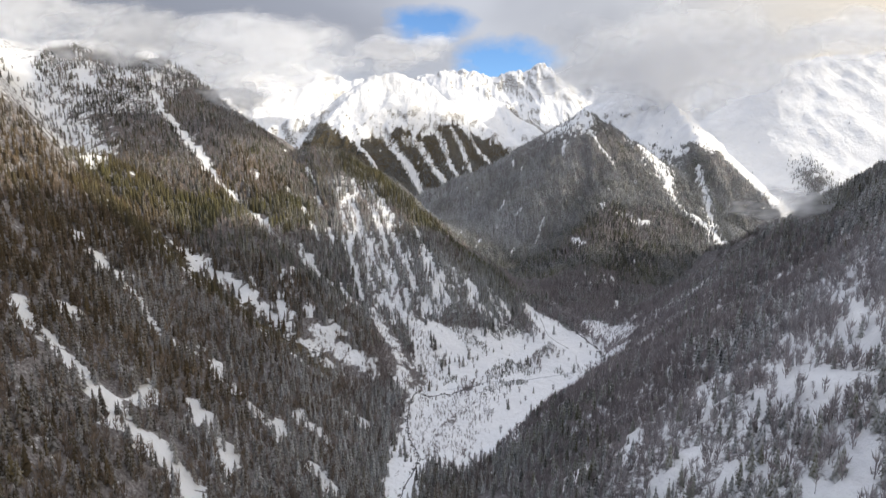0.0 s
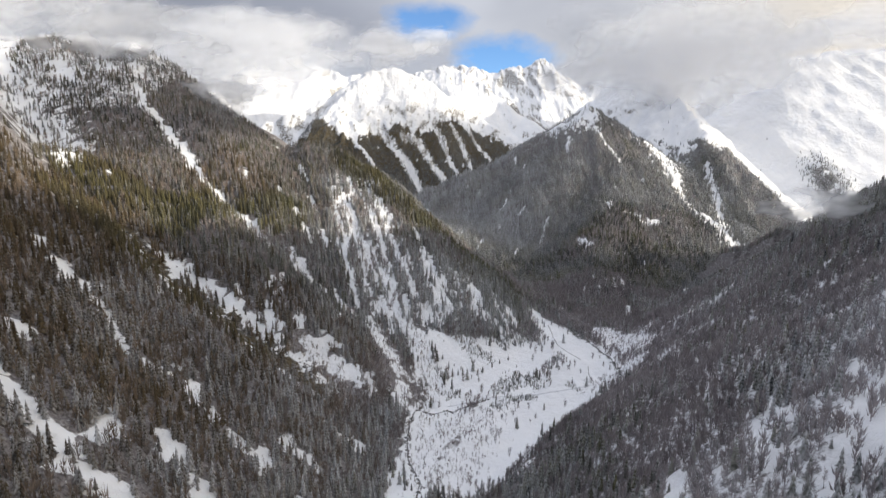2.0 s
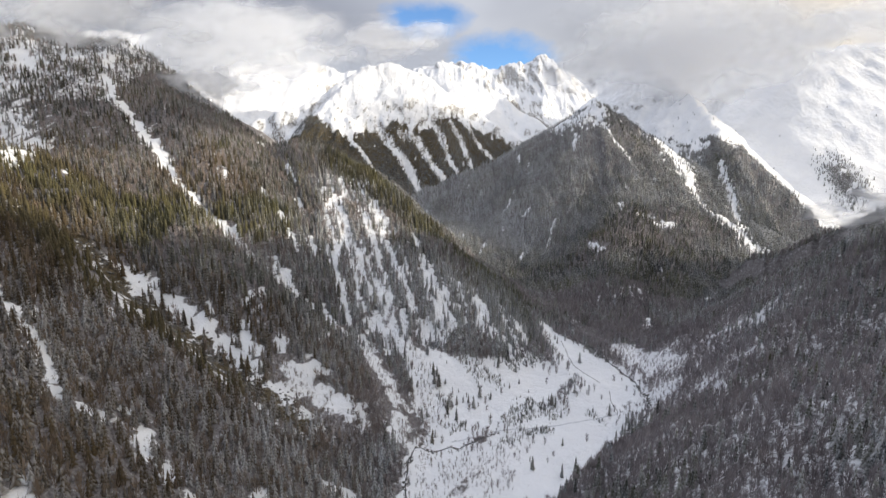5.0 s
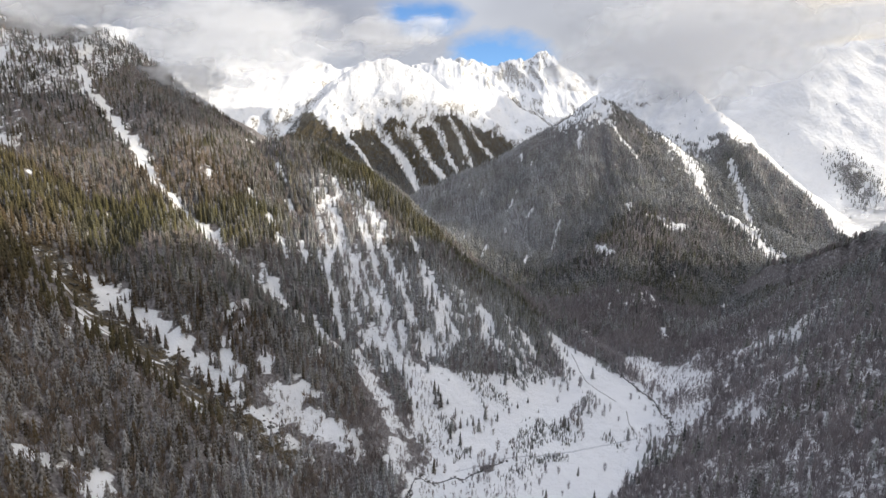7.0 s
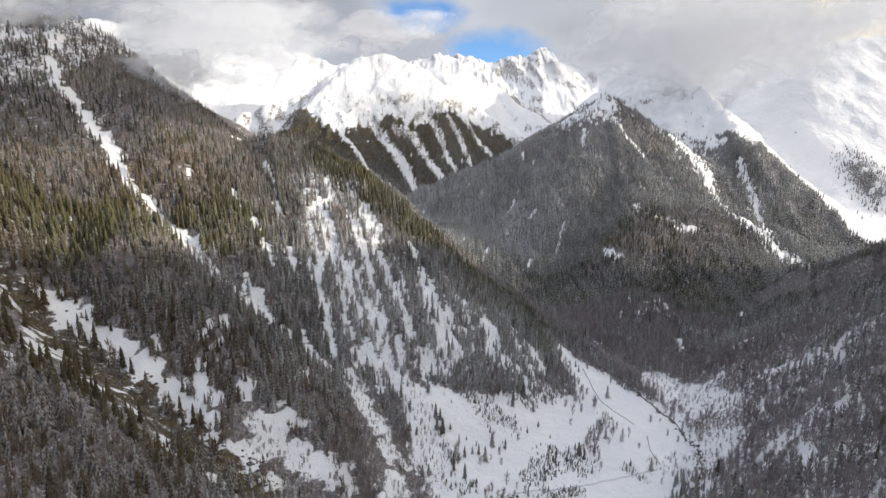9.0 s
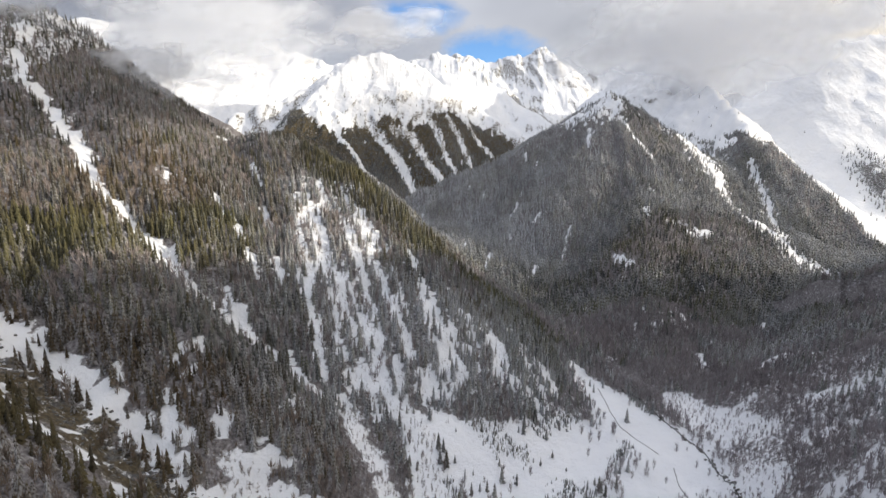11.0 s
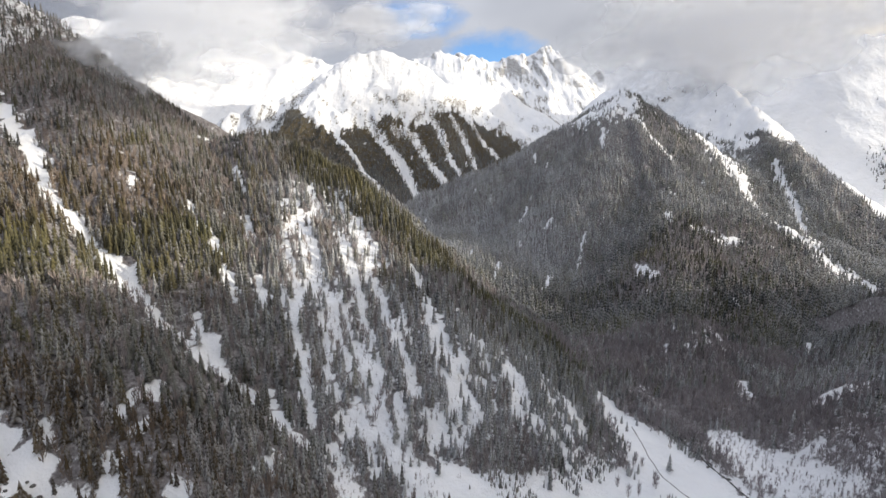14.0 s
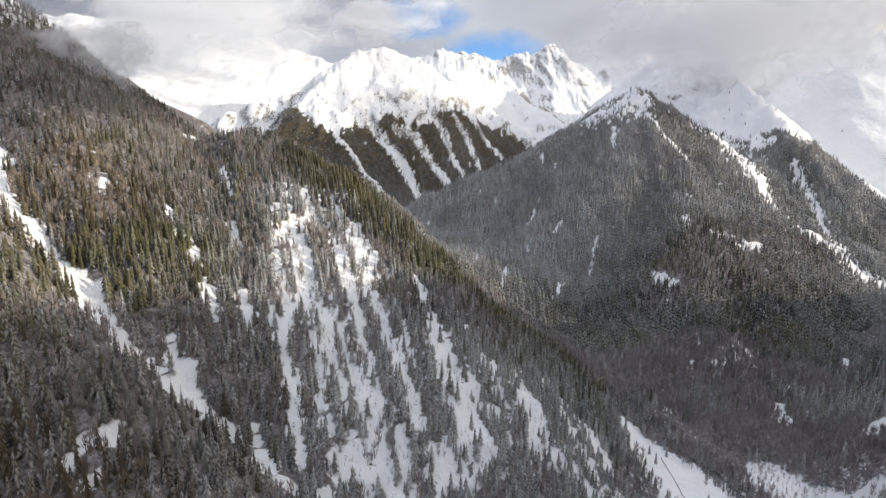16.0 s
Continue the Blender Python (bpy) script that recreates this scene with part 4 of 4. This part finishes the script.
def strip(name, label, category, nodes, width, lift, wander, mat, seed, kind="structure"):
    """A ribbon that lies on the ground, with raised rims, its width and line uneven."""
    x, y = along(nodes, 3.0)
    s = np.arange(len(x))
    x = x + wander * fbm(s / 7, s * 0 + 0.5, seed, 2)
    y = y + wander * fbm(s / 7, s * 0 + 7.5, seed, 2)
    dx, dy = np.gradient(x), np.gradient(y)
    n = np.hypot(dx, dy)
    nx, ny = -dy / n, dx / n
    w = width * (0.75 + 0.6 * np.abs(fbm(s / 4, s * 0 + 3.5, seed + 3, 2)))
    rows = []
    for f, up in ((-0.5, -0.25), (-0.42, lift), (0.42, lift), (0.5, -0.25)):
        px, py = x + f * w * nx, y + f * w * ny
        rows.append(np.stack([px, py, height(x, y) + up], -1))
    co = np.stack(rows, 1).reshape(-1, 3)
    faces = [(4 * i + j, 4 * i + 4 + j, 4 * i + 5 + j, 4 * i + 1 + j) for i in range(len(x) - 1) for j in range(3)]
    me = bpy.data.meshes.new(name)
    me.from_pydata(co, [], faces)
    me.materials.append(mat)
    return tagged(new(name, me), label, category, kind=kind)


STREAM = [(193, 1090), (196, 1029), (214, 1005), (221, 982), (233, 962), (248, 948), (256, 916), (266, 880), (281, 837), (275, 803), (262, 751), (235, 706), (180, 690)]
RIVER = [(60, 735), (29, 722), (11, 709), (2, 715), (-17, 703), (-39, 708), (-47, 684), (-52, 650), (-46, 620), (-30, 580), (-50, 520), (-55, 440)]
strip("water", "narrow dark mountain stream between snowy banks", "stream", STREAM, 1.8, 0.12, 3.0, WATER, 301)
strip("water", "dark winding brook half buried in snow", "stream", RIVER, 1.5, 0.12, 2.5, WATER, 302)
strip("path", "thin trodden brown path across the snowfield", "path", [(199, 965), (199, 922), (200, 891), (213, 867), (228, 842)], 1.2, 0.15, 1.0, MUD, 303)
strip("path", "short curved brown path in the snow", "path", [(235, 822), (229, 798), (231, 772)], 1.1, 0.15, 0.8, MUD, 304)
strip("path", "packed snow road along the valley floor", "path", [(228, 770), (150, 752), (60, 738), (0, 722)], 2.6, 0.15, 1.0, SLUSH, 305)


def stones(name, label, chain, spread, count, size, seed):
    """Loose stones along a line, half sunk in the snow."""
    rng = np.random.default_rng(seed)
    x, y = along(chain, 1.0)
    pick = rng.integers(0, len(x), count)
    px, py = x[pick] + rng.normal(0, spread, count), y[pick] + rng.normal(0, spread, count)
    pz = height(px, py)
    t = (1 + 5 ** 0.5) / 2
    ico = np.array([(-1, t, 0), (1, t, 0), (-1, -t, 0), (1, -t, 0), (0, -1, t), (0, 1, t), (0, -1, -t), (0, 1, -t), (t, 0, -1), (t, 0, 1), (-t, 0, -1), (-t, 0, 1)]) / 1.9
    tri = np.array([(0, 11, 5), (0, 5, 1), (0, 1, 7), (0, 7, 10), (0, 10, 11), (1, 5, 9), (5, 11, 4), (11, 10, 2), (10, 7, 6), (7, 1, 8), (3, 9, 4), (3, 4, 2), (3, 2, 6), (3, 6, 8), (3, 8, 9), (4, 9, 5), (2, 4, 11), (6, 2, 10), (8, 6, 7), (9, 8, 1)])
    r = size * (rng.uniform(0.5, 1.45, count) ** 2)[:, None, None] * rng.uniform(0.7, 1.3, (count, 12, 1)) * np.array([1.2, 1.0, 0.7])
    co = (np.stack([px, py, pz + 0.1], -1)[:, None] + ico[None] * r).reshape(-1, 3)
    faces = (tri[None] + (np.arange(count) * 12)[:, None, None]).reshape(-1, 3)
    me = bpy.data.meshes.new(name)
    me.from_pydata(co, [], faces)
    me.materials.append(STONE)
    return tagged(new(name, me), label, "stones", kind="stuff")


stones("stones", "dark wet stones along the stream banks", STREAM, 1.6, 420, 0.9, 311)
stones("stones", "grey stones along the snowy brook", RIVER, 1.5, 260, 0.8, 312)
stones("rubble", "rock rubble in the snowy avalanche gully", [(-450, 757), (-397, 740), (-357, 722), (-300, 709), (-240, 692), (-165, 678), (-110, 672)], 8.0, 620, 0.9, 313)


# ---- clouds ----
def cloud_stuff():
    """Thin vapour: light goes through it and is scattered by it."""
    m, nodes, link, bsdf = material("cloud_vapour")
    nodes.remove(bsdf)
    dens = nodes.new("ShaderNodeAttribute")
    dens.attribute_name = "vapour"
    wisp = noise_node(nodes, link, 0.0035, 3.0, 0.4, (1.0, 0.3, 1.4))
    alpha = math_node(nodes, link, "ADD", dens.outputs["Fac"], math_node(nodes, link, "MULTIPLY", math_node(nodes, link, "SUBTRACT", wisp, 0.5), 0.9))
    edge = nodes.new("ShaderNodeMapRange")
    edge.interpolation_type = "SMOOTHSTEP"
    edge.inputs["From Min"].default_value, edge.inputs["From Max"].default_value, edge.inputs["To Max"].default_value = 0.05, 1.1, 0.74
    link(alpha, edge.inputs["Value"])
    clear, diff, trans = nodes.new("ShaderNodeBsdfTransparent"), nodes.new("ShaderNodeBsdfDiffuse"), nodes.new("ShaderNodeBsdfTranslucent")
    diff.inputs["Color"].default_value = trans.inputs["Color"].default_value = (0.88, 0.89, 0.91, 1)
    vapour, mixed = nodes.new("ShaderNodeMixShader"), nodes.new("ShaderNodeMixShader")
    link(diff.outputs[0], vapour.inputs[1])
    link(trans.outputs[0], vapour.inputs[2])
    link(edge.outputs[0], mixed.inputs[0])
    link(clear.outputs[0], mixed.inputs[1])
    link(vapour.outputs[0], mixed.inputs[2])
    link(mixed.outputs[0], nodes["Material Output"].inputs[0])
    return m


VAPOUR = cloud_stuff()


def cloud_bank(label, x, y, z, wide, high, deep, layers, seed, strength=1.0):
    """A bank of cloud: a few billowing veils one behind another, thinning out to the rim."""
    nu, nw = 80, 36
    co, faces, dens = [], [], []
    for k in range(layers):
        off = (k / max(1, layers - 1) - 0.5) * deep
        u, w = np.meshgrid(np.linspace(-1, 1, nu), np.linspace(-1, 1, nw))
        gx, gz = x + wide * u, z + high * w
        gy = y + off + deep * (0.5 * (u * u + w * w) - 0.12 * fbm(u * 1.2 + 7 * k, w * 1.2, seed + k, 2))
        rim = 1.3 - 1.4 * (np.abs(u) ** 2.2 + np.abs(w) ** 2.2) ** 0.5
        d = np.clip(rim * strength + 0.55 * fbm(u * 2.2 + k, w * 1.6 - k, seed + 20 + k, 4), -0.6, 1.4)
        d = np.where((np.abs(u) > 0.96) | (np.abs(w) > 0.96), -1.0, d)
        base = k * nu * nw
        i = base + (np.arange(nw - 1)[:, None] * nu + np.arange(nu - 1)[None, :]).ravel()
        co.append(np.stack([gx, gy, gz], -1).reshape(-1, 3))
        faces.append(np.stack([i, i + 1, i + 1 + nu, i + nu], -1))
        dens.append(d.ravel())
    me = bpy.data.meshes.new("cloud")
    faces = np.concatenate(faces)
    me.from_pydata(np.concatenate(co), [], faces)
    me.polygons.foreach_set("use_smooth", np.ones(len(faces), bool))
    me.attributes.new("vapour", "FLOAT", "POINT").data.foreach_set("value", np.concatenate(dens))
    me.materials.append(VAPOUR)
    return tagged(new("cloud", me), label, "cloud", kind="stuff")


def shade_deck(label, x, y, z, wide, deep, thick, layers, seed):
    """A flat-lying sheet of cloud added to shade the land, ragged at its rim."""
    n = 56
    co, faces, dens = [], [], []
    for k in range(layers):
        u, w = np.meshgrid(np.linspace(-1, 1, n), np.linspace(-1, 1, n))
        gz = z + thick * (k / max(1, layers - 1) - 0.5) + 0.22 * thick * fbm(u * 1.5 + 5 * k, w * 1.5, seed + k, 3)
        rim = 1.7 - 1.6 * (np.abs(u) ** 3 + np.abs(w) ** 3) ** 0.5
        d = np.clip(rim + 0.5 * fbm(u * 2.0 + k, w * 2.0 - k, seed + 20 + k, 4), -0.6, 1.6)
        d = np.where((np.abs(u) > 0.96) | (np.abs(w) > 0.96), -1.0, d)
        i = k * n * n + (np.arange(n - 1)[:, None] * n + np.arange(n - 1)[None, :]).ravel()
        co.append(np.stack([x + wide * u, y + deep * w, gz], -1).reshape(-1, 3))
        faces.append(np.stack([i, i + 1, i + 1 + n, i + n], -1))
        dens.append(d.ravel())
    me = bpy.data.meshes.new("cloud")
    faces = np.concatenate(faces)
    me.from_pydata(np.concatenate(co), [], faces)
    me.polygons.foreach_set("use_smooth", np.ones(len(faces), bool))
    me.attributes.new("vapour", "FLOAT", "POINT").data.foreach_set("value", np.concatenate(dens))
    me.materials.append(VAPOUR)
    return tagged(new("cloud", me), label, "cloud", kind="stuff")


# two sheets out of view, added to shade the far woods and western heights
shade_deck("unseen grey cloud sheet high over the eastern mountains, added to shade the far woods", 3150, 1800, 1300, 800, 560, 60, 3, 251)
shade_deck("unseen low cloud sheet over the eastern valley side, added to shade the western heights", 750, 820, 890, 560, 330, 60, 3, 281)
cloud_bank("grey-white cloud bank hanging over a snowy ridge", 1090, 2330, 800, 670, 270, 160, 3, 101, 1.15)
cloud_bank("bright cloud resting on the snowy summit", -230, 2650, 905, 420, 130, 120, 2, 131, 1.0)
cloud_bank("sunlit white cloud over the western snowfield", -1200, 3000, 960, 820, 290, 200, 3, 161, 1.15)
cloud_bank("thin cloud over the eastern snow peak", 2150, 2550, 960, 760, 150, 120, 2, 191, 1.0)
cloud_bank("thin wisp of mist drifting over a wooded ridge", 575, 745, 272, 140, 40, 60, 2, 221, 0.75)
cloud_bank("thin mist clinging to the wooded western crest", -700, 1150, 610, 260, 90, 70, 2, 311, 0.75)
cloud_bank("wisp of mist on the wooded crest", -490, 1205, 480, 130, 55, 50, 2, 371, 0.6)
cloud_bank("grey mist over the snowy western summit", -1080, 1260, 700, 330, 110, 90, 2, 331, 1.1)
